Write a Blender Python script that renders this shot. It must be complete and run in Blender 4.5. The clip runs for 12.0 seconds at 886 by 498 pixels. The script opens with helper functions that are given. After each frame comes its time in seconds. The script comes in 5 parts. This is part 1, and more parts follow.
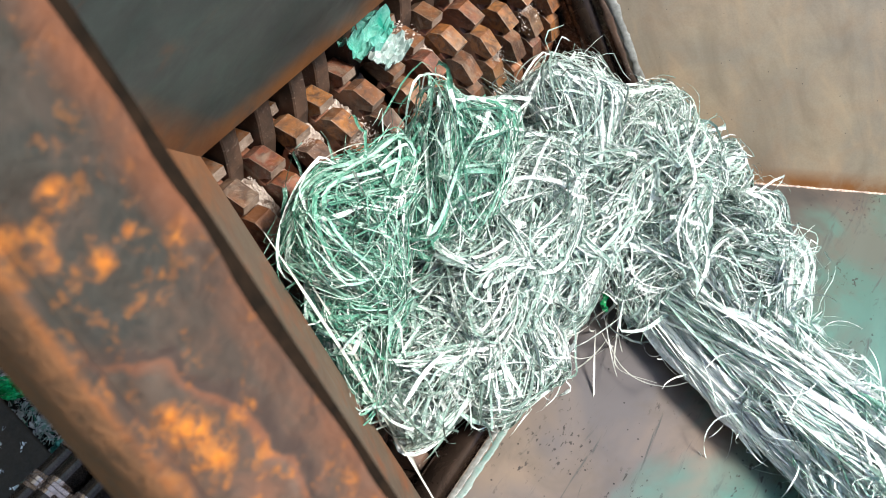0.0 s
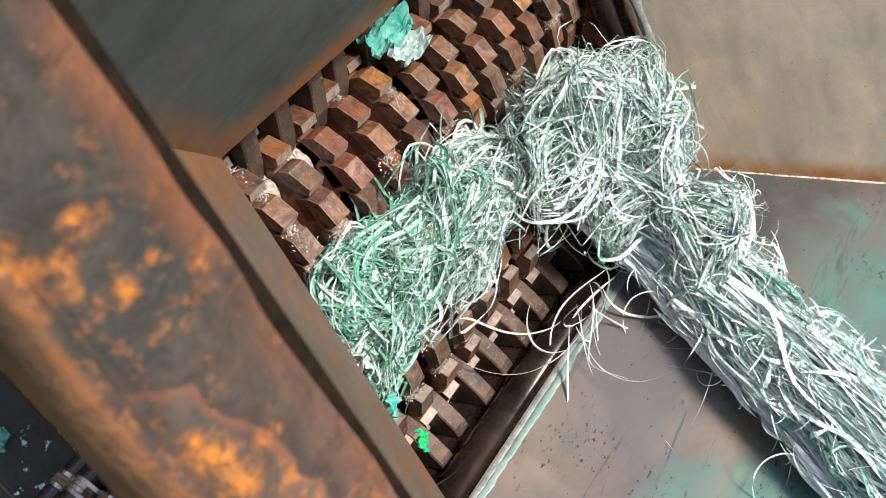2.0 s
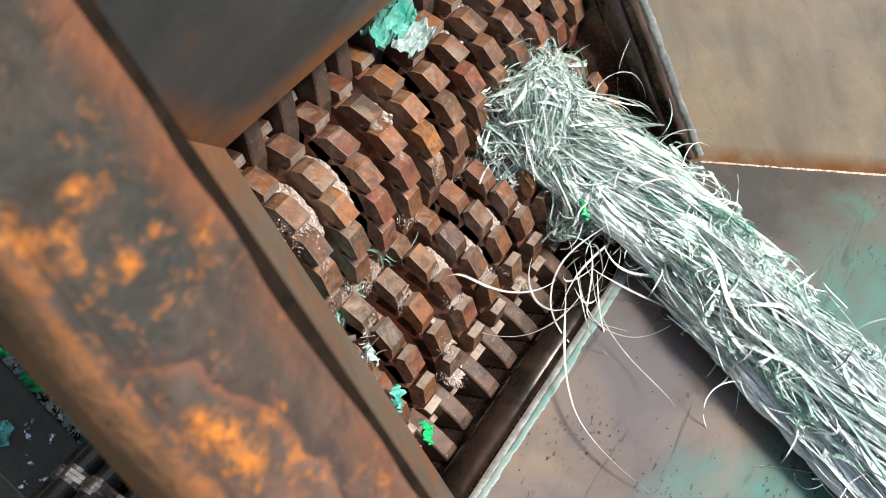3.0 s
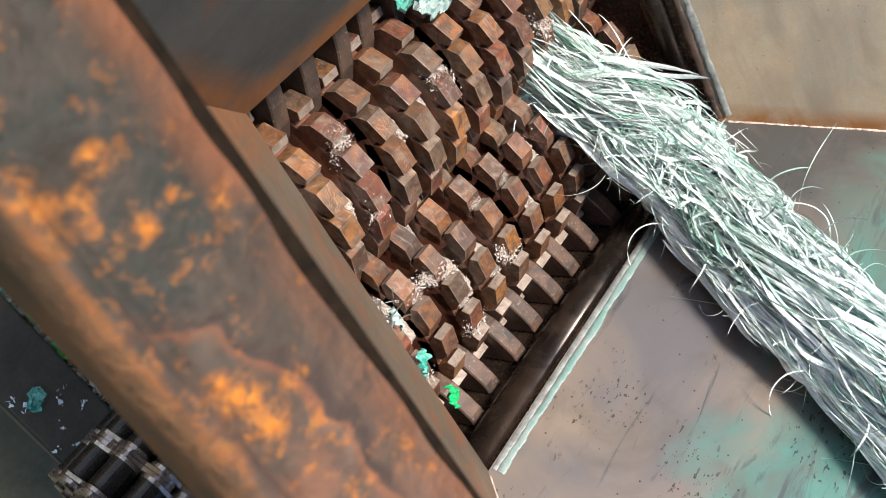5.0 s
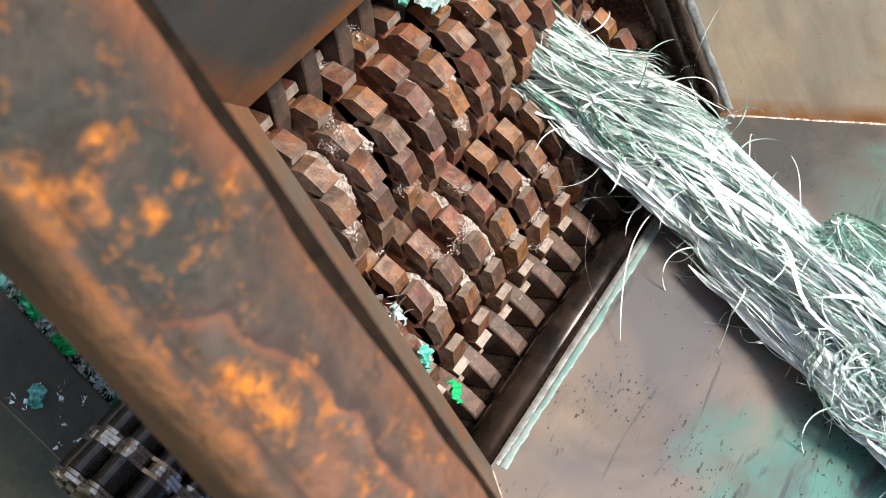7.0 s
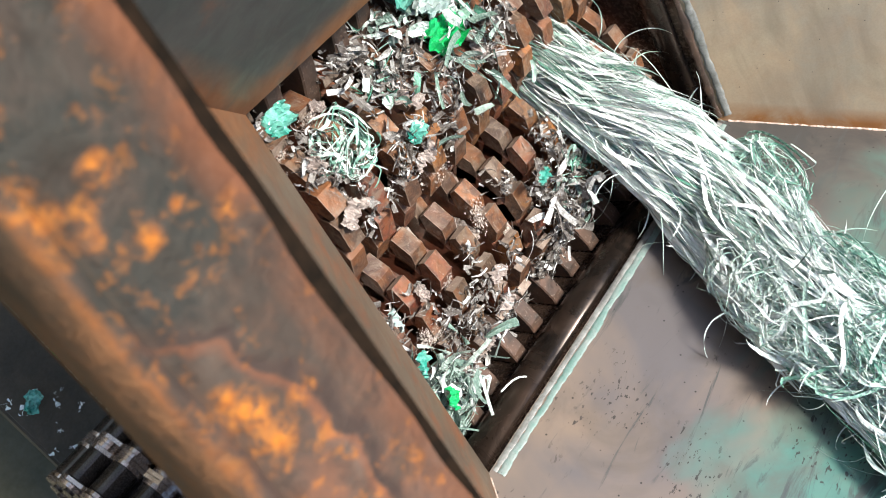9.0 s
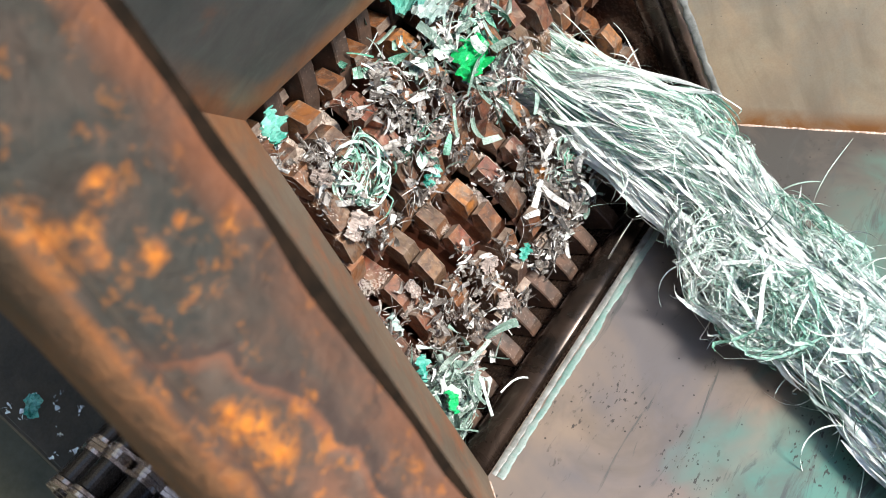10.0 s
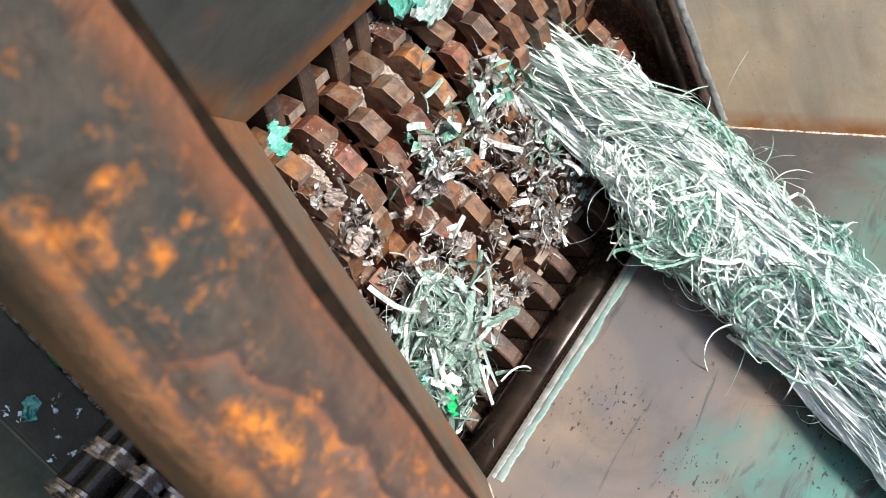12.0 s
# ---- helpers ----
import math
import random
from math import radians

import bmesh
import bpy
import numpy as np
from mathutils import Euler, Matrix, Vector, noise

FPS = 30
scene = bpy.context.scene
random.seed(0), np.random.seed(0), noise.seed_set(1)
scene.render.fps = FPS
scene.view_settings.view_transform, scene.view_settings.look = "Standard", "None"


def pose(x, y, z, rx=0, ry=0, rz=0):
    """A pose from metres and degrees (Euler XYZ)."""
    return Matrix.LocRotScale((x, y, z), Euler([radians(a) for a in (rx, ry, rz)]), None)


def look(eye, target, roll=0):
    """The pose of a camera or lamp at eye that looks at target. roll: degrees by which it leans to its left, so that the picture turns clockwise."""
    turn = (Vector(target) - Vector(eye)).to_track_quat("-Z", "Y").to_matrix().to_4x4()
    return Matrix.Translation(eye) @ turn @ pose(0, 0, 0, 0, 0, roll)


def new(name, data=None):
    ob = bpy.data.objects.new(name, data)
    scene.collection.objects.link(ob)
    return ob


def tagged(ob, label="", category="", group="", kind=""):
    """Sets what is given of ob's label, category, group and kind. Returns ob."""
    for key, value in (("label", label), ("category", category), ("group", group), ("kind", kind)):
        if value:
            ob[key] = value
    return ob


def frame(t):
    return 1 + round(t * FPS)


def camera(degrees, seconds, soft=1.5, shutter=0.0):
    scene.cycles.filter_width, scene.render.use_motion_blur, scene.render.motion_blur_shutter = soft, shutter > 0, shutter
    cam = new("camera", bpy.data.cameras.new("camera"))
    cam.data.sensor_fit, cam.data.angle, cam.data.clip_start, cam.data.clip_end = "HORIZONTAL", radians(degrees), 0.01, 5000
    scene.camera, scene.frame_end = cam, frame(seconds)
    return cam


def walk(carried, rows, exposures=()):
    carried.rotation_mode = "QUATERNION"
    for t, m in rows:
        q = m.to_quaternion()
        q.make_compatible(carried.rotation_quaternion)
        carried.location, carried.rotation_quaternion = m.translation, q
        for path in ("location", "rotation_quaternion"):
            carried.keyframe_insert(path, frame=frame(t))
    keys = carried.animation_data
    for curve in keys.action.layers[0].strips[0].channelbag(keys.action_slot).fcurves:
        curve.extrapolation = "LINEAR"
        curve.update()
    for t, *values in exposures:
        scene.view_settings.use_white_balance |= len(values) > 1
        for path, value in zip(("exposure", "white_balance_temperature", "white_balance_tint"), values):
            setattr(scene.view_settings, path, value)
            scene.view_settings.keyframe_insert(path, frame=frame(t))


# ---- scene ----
cam = camera(50, 12.0, 0.9, 0.2)
cam.data.dof.use_dof = True
cam.data.dof.focus_distance = 0.90
cam.data.dof.aperture_fstop = 21
PATH = [
    (0.0, pose(-0.3526, 0.6327, 0.6085, -1.658, -48.176, -37.827)),
    (0.5, pose(-0.3510, 0.6293, 0.6038, -1.446, -47.582, -38.397)),
    (1.0, pose(-0.3465, 0.6312, 0.6048, -1.710, -47.147, -38.513)),
    (1.5, pose(-0.3461, 0.6341, 0.6029, -1.745, -47.078, -38.536)),
    (2.0, pose(-0.3464, 0.6372, 0.6041, -1.736, -47.039, -38.563)),
    (2.5, pose(-0.3489, 0.6338, 0.6028, -1.651, -47.012, -38.602)),
    (4.5, pose(-0.3460, 0.6305, 0.6003, -3.007, -45.506, -39.407)),
    (5.0, pose(-0.3465, 0.6293, 0.6000, -3.231, -45.310, -39.639)),
    (5.5, pose(-0.3496, 0.6258, 0.5970, -3.281, -45.307, -39.686)),
    (6.0, pose(-0.3510, 0.6241, 0.5980, -3.286, -45.302, -39.827)),
    (6.5, pose(-0.3509, 0.6227, 0.5977, -3.206, -45.311, -39.864)),
    (7.0, pose(-0.3480, 0.6273, 0.5958, -3.266, -45.390, -39.850)),
    (9.0, pose(-0.3438, 0.6300, 0.5936, -3.243, -45.539, -39.777)),
    (9.5, pose(-0.3415, 0.6327, 0.5942, -3.277, -45.553, -39.767)),
    (10.0, pose(-0.3431, 0.6335, 0.5948, -3.165, -45.620, -39.806)),
    (10.5, pose(-0.3409, 0.6339, 0.5939, -3.271, -45.650, -39.691)),
    (11.0, pose(-0.3411, 0.6353, 0.5958, -3.184, -45.645, -39.759)),
    (11.5, pose(-0.3431, 0.6360, 0.5942, -3.071, -45.768, -39.831)),
    (12.0, pose(-0.3450, 0.6343, 0.5942, -2.983, -45.802, -39.801)),
]
walk(cam, PATH, [(0.0, 0.64), (1.0, 0.57), (2.5, 0.58), (5.0, 0.62), (6.5, 0.70), (7.0, 0.71), (9.0, 0.68), (12.0, 0.65)])

# ---- light: bright hazy daylight from above ----
world = bpy.data.worlds.new("world")
scene.world = world
world.use_nodes = True
wn = world.node_tree.nodes
sky = wn.new("ShaderNodeTexSky")
sky.sky_type = "NISHITA"
sky.sun_disc = False
sky.sun_elevation = radians(62)
sky.sun_rotation = radians(3)
world.node_tree.links.new(sky.outputs[0], wn["Background"].inputs[0])
wn["Background"].inputs[1].default_value = 0.135
sun_data = bpy.data.lights.new("sun", "SUN")
sun_data.energy = 5.0
sun_data.angle = radians(14)
sun_data.color = (1.0, 0.95, 0.88)
sun = new("sun", sun_data)
sun.matrix_world = look((0.25, 0.95, 2.0), (0.2, 0.1, 0.0))

# ---- sizes of the shredder ----
L, W = 0.56, 0.42               # chamber opening: along the shafts, across them
RIM = 0.42                      # height of the hopper
NEAR, FAR, LOW, HIGH = -1.0, 0.458, -0.5, 0.80   # how far each hopper plate leans out per metre
R, AXIS_Z = 0.116, -0.163       # cutter radius, height of the shafts
Y_A, Y_B = 0.285, 0.102
PITCH, THICK, TEETH = 0.0447, 0.0208, 18



# ---- helpers of this scene ----
class Geo:
    def __init__(self):
        self.v, self.f, self.m = [], [], []

    def face(self, pts, mat=0):
        n = len(self.v)
        self.v += [tuple(p) for p in pts]
        self.f.append(tuple(range(n, n + len(pts))))
        self.m.append(mat)

    def add(self, verts, faces, mat=0):
        n = len(self.v)
        self.v += [tuple(p) for p in verts]
        self.f += [tuple(i + n for i in q) for q in faces]
        self.m += [mat] * len(faces)

    def prism(self, outline, x0, x1, mat=0, side=None):
        """An outline in (y, z), drawn out along x; side gives a material for single edges."""
        n = len(outline)
        verts = [(x0, *p) for p in outline] + [(x1, *p) for p in outline]
        b = len(self.v)
        self.v += verts
        self.f += [tuple(b + i for i in range(n))[::-1], tuple(b + n + i for i in range(n))]
        self.m += [mat, mat]
        for i in range(n):
            j = (i + 1) % n
            self.f.append((b + i, b + j, b + n + j, b + n + i))
            self.m.append((side or {}).get(i, mat))

    def ribbon(self, pts, width, twist=0.0, turn=0.0, mat=0):
        """A flat tape through the points, twisting along its way, slightly folded along the middle."""
        n = len(pts)
        verts = []
        for i, p in enumerate(pts):
            p = Vector(p)
            d = Vector(pts[min(i + 1, n - 1)]) - Vector(pts[max(i - 1, 0)])
            d.normalize()
            a = d.cross(Vector((0.31, 0.5, 0.81)))
            if a.length < 0.05:
                a = d.cross(Vector((1, 0, 0)))
            a.normalize()
            b = d.cross(a)
            c = turn + twist * i / max(n - 1, 1)
            w = width if n < 9 else width * min(1.0, 0.15 + 4.5 * min(i, n - 1 - i) / (n - 1))
            s = (a * math.cos(c) + b * math.sin(c)) * w / 2
            u = (b * math.cos(c) - a * math.sin(c)) * w * 0.12
            verts += [p + s, p + u, p - s]
        faces = []
        for i in range(n - 1):
            k = 3 * i
            faces += [(k, k + 1, k + 4, k + 3), (k + 1, k + 2, k + 5, k + 4)]
        self.add(verts, faces, mat)

    def mesh(self, name, mats, smooth=False):
        me = bpy.data.meshes.new(name)
        me.from_pydata([tuple(p) for p in self.v], [], self.f)
        for m in mats:
            me.materials.append(m)
        me.polygons.foreach_set("material_index", self.m)
        if smooth:
            me.polygons.foreach_set("use_smooth", [True] * len(me.polygons))
        me.update()
        return me


def part(name, data, mats, parent=None, label="", smooth=False):
    me = data.mesh(name, mats if isinstance(mats, (list, tuple)) else [mats], smooth) if isinstance(data, Geo) else data
    ob = new(name, me)
    ob.parent = parent
    if label:
        ob["label"] = label
    return ob


def thing(name, label, category, group="", kind=""):
    ob = new(name)
    ob.empty_display_size = 0.02
    return tagged(ob, label, category, group, kind)


def bevel(ob, width, segments=2):
    bm = bmesh.new()
    bm.from_mesh(ob.data)
    bmesh.ops.remove_doubles(bm, verts=bm.verts, dist=1e-5)
    sharp = [e for e in bm.edges if len(e.link_faces) == 2 and e.calc_face_angle(0) > 0.6]
    bmesh.ops.bevel(bm, geom=sharp, offset=width, segments=segments, affect="EDGES", clamp_overlap=True)
    bm.to_mesh(ob.data)
    bm.free()
    return ob


# ---- materials ----
def material(name):
    m = bpy.data.materials.new(name)
    m.use_nodes = True
    nt = m.node_tree
    return m, nt, nt.nodes["Principled BSDF"]


def node(nt, kind, **values):
    n = nt.nodes.new(kind)
    for k, v in values.items():
        n.inputs[k.replace("_", " ")].default_value = v
    return n


def coords(nt, space="Object"):
    return nt.nodes.new("ShaderNodeTexCoord").outputs[space]


def own_coords(nt):
    """Object coordinates, shifted by a random amount for every object, so that alike pieces wear differently."""
    n = nt.nodes.new("ShaderNodeVectorMath")
    n.operation = "MULTIPLY_ADD"
    nt.links.new(nt.nodes.new("ShaderNodeObjectInfo").outputs["Random"], n.inputs[0])
    n.inputs[1].default_value = (37.0, 23.0, 11.0)
    nt.links.new(coords(nt), n.inputs[2])
    return n.outputs[0]


def noise_tex(nt, scale, detail=6, rough=0.6, vec=None, distortion=0.0):
    n = node(nt, "ShaderNodeTexNoise", Scale=scale, Detail=detail, Roughness=rough, Distortion=distortion)
    nt.links.new(vec if vec is not None else coords(nt), n.inputs["Vector"])
    return n.outputs["Fac"]


def stretch(nt, sx, sy, sz, rz=0.0, vec=None, shift=0.0):
    n = node(nt, "ShaderNodeMapping")
    n.inputs["Location"].default_value = (shift, shift * 0.7, 0)
    n.inputs["Scale"].default_value = (sx, sy, sz)
    n.inputs["Rotation"].default_value = (0, 0, rz)
    nt.links.new(vec if vec is not None else coords(nt), n.inputs["Vector"])
    return n.outputs[0]


def ramp(nt, fac, *stops):
    n = nt.nodes.new("ShaderNodeValToRGB")
    els = n.color_ramp.elements
    while len(els) < len(stops):
        els.new(0.5)
    for e, (p, c) in zip(els, stops):
        e.position = p
        e.color = (*c, 1) if isinstance(c, tuple) else (c, c, c, 1)
    nt.links.new(fac, n.inputs[0])
    return n.outputs[0]


def mix(nt, fac, a, b, blend="MIX"):
    n = nt.nodes.new("ShaderNodeMix")
    n.data_type, n.blend_type = "RGBA", blend
    for sock, v in ((n.inputs[0], fac), (n.inputs[6], a), (n.inputs[7], b)):
        if isinstance(v, (int, float)):
            sock.default_value = v
        elif isinstance(v, tuple):
            sock.default_value = (*v, 1)
        else:
            nt.links.new(v, sock)
    return n.outputs[2]


def maths(nt, op, a, b):
    n = nt.nodes.new("ShaderNodeMath")
    n.operation = op
    n.use_clamp = op != "SUBTRACT"
    for sock, v in ((n.inputs[0], a), (n.inputs[1], b)):
        if isinstance(v, (int, float)):
            sock.default_value = v
        else:
            nt.links.new(v, sock)
    return n.outputs[0]


def finish(nt, bsdf, colour, rough, metal=0.0, height=None, bump=0.3, dist=0.001):
    for sock, v in ((bsdf.inputs["Base Color"], colour), (bsdf.inputs["Roughness"], rough), (bsdf.inputs["Metallic"], metal)):
        if isinstance(v, (int, float)):
            sock.default_value = v
        elif isinstance(v, tuple):
            sock.default_value = (*v, 1)
        else:
            nt.links.new(v, sock)
    if height is not None:
        b = node(nt, "ShaderNodeBump", Strength=bump, Distance=dist)
        nt.links.new(height, b.inputs["Height"])
        nt.links.new(b.outputs[0], bsdf.inputs["Normal"])


RUST_STAINS = [(-0.2936, 0.5779, 0.008), (-0.2930, 0.5855, 0.006), (-0.2780, 0.5791, 0.005), (-0.2854, 0.5732, 0.006), (-0.2770, 0.5648, 0.0055), (-0.2642, 0.5640, 0.004),
               (-0.2570, 0.5575, 0.006), (-0.2852, 0.5178, 0.011), (-0.2880, 0.5110, 0.011), (-0.2727, 0.5098, 0.005), (-0.2820, 0.5075, 0.007), (-0.2600, 0.4698, 0.006), (-0.2935, 0.5408, 0.004), (-0.2870, 0.5235, 0.006)]
# a scar where the scale has lifted: how far along the beam, how far across it
SCAR = [(0.4600, -0.2703), (0.4773, -0.2677), (0.4918, -0.2654), (0.5062, -0.2690), (0.5182, -0.2700), (0.5279, -0.2757), (0.5373, -0.2808), (0.5470, -0.2899)]


def rusty_beam_material():
    m, nt, b = material("rusty_rim_steel")
    vec = coords(nt)
    big = noise_tex(nt, 26, 5, 0.6, vec, 0.3)
    mid = noise_tex(nt, 110, 6, 0.65, vec, 0.4)
    fine = noise_tex(nt, 420, 4, 0.6)
    sep = nt.nodes.new("ShaderNodeSeparateXYZ")
    nt.links.new(vec, sep.inputs[0])

    def run(axis, a, c, lo, hi):
        n = nt.nodes.new("ShaderNodeMapRange")
        for k, v in ((1, a), (2, c), (3, lo), (4, hi)):
            n.inputs[k].default_value = v
        nt.links.new(sep.outputs[axis], n.inputs[0])
        return n.outputs[0]

    # bare dark grey-olive mill scale at one end, reddish brown towards the other
    grey = ramp(nt, big, (0.34, (0.020, 0.021, 0.017)), (0.50, (0.037, 0.034, 0.026)), (0.64, (0.030, 0.023, 0.016)))
    brown = ramp(nt, big, (0.34, (0.075, 0.050, 0.036)), (0.46, (0.150, 0.074, 0.044)), (0.55, (0.098, 0.064, 0.046)), (0.68, (0.19, 0.088, 0.050)))
    share = maths(nt, "ADD", run(1, 0.46, 0.572, 1.2, -0.10), maths(nt, "SUBTRACT", mid, 0.60))
    base = mix(nt, share, grey, brown)
    blot = ramp(nt, noise_tex(nt, 75, 6, 0.65, stretch(nt, 1, 1, 1, 0, None, 7.7), 0.5), (0.48, 0.0), (0.60, 0.75))
    base = mix(nt, blot, base, (0.060, 0.044, 0.032))
    pale = ramp(nt, noise_tex(nt, 60, 5, 0.6, stretch(nt, 1, 0.6, 1, 0, None, 2.3), 0.4), (0.54, 0.0), (0.68, 0.45))
    base = mix(nt, pale, base, mix(nt, run(1, 0.47, 0.57, 1.0, 0.0), (0.058, 0.054, 0.042), (0.19, 0.120, 0.082)))
    # the scar: dark in its bed, bright rust on its lower lip
    warp = nt.nodes.new("ShaderNodeTexNoise")
    warp.inputs["Scale"].default_value = 70
    nt.links.new(vec, warp.inputs["Vector"])
    bent = nt.nodes.new("ShaderNodeVectorMath")
    bent.operation = "MULTIPLY_ADD"
    bent.inputs[1].default_value = (0.014, 0.014, 0.0)
    nt.links.new(warp.outputs["Color"], bent.inputs[0])
    nt.links.new(vec, bent.inputs[2])
    bsep = nt.nodes.new("ShaderNodeSeparateXYZ")
    nt.links.new(bent.outputs[0], bsep.inputs[0])
    way = nt.nodes.new("ShaderNodeMapRange")
    for k, v in ((1, 0.46), (2, 0.547)):
        way.inputs[k].default_value = v + 0.007
    nt.links.new(bsep.outputs[1], way.inputs[0])
    track = ramp(nt, way.outputs[0], *[((y - 0.46) / 0.087, (x + 0.30) / 0.04) for y, x in SCAR])
    across = nt.nodes.new("ShaderNodeMapRange")
    for k, v in ((1, -0.30 + 0.007), (2, -0.26 + 0.007)):
        across.inputs[k].default_value = v
    nt.links.new(bsep.outputs[0], across.inputs[0])
    apart = maths(nt, "SUBTRACT", across.outputs[0], track)
    ends = maths(nt, "MULTIPLY", run(1, 0.452, 0.470, 0.0, 1.0), run(1, 0.540, 0.556, 1.0, 0.0))
    shifted = maths(nt, "ADD", apart, 0.5)
    bed = ramp(nt, shifted, (0.445, 0.0), (0.485, 0.9), (0.515, 0.9), (0.60, 0.0))
    lip = ramp(nt, shifted, (0.36, 0.0), (0.43, 0.32), (0.455, 0.32), (0.475, 0.0))
    base = mix(nt, maths(nt, "MULTIPLY", lip, ends), base, (0.28, 0.085, 0.030))
    base = mix(nt, maths(nt, "MULTIPLY", bed, ends), base, (0.050, 0.032, 0.024))
    # orange stains
    stain = None
    for x, y, r in RUST_STAINS:
        far = nt.nodes.new("ShaderNodeVectorMath")
        far.operation = "DISTANCE"
        far.inputs[1].default_value = (x + 0.007, y + 0.007, RIM)
        nt.links.new(bent.outputs[0], far.inputs[0])
        n = nt.nodes.new("ShaderNodeMapRange")
        for k, v in ((1, 0.0), (2, r * 0.9), (3, 1.0), (4, 0.0)):
            n.inputs[k].default_value = v
        nt.links.new(far.outputs["Value"], n.inputs[0])
        stain = n.outputs[0] if stain is None else maths(nt, "MAXIMUM", stain, n.outputs[0])
    broken = ramp(nt, noise_tex(nt, 150, 6, 0.7, None, 0.4), (0.44, 0.0), (0.57, 1.0))
    rust = maths(nt, "MULTIPLY", stain, broken)
    small = maths(nt, "MULTIPLY", ramp(nt, noise_tex(nt, 120, 5, 0.7, stretch(nt, 1, 1, 1, 0, None, 3.9), 0.2), (0.55, 0.0), (0.65, 0.6)), run(1, 0.44, 0.590, 1.0, 0.35))
    col = mix(nt, maths(nt, "MULTIPLY", stain, 0.28), base, (0.20, 0.080, 0.030))
    col = mix(nt, maths(nt, "MULTIPLY", maths(nt, "MAXIMUM", rust, small), 0.95), col, ramp(nt, fine, (0.35, (0.40, 0.115, 0.013)), (0.65, (0.62, 0.21, 0.022))))
    # orange ridge along the rounded outer edge, dull brown on the leg below it, orange bloom along the inner edge
    ridge = maths(nt, "MULTIPLY", run(0, -0.2985, -0.2970, 0.0, 1.0), run(0, -0.2962, -0.2940, 0.75, 0.0))
    col = mix(nt, maths(nt, "MULTIPLY", ridge, ramp(nt, mid, (0.38, 0.15), (0.58, 0.9))), col, ramp(nt, big, (0.35, (0.20, 0.072, 0.022)), (0.65, (0.33, 0.115, 0.028))))
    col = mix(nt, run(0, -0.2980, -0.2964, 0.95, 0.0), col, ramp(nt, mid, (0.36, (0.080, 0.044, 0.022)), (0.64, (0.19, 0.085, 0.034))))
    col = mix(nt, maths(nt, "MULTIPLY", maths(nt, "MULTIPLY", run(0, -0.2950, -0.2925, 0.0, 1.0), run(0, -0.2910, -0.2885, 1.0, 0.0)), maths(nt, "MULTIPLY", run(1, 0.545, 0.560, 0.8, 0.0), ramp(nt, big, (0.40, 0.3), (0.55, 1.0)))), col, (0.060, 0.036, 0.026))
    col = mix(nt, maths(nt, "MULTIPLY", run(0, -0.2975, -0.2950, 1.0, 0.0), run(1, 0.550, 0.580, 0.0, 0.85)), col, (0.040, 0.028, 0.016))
    col = mix(nt, maths(nt, "MULTIPLY", run(0, -0.2640, -0.2545, 0.0, 1.0), ramp(nt, big, (0.40, 0.15), (0.58, 0.8))), col, (0.20, 0.074, 0.032))
    finish(nt, b, col, ramp(nt, mid, (0.3, 0.62), (0.7, 0.92)), 0.0, mid, 0.8, 0.003)
    b.inputs["Specular IOR Level"].default_value = 0.25
    return m


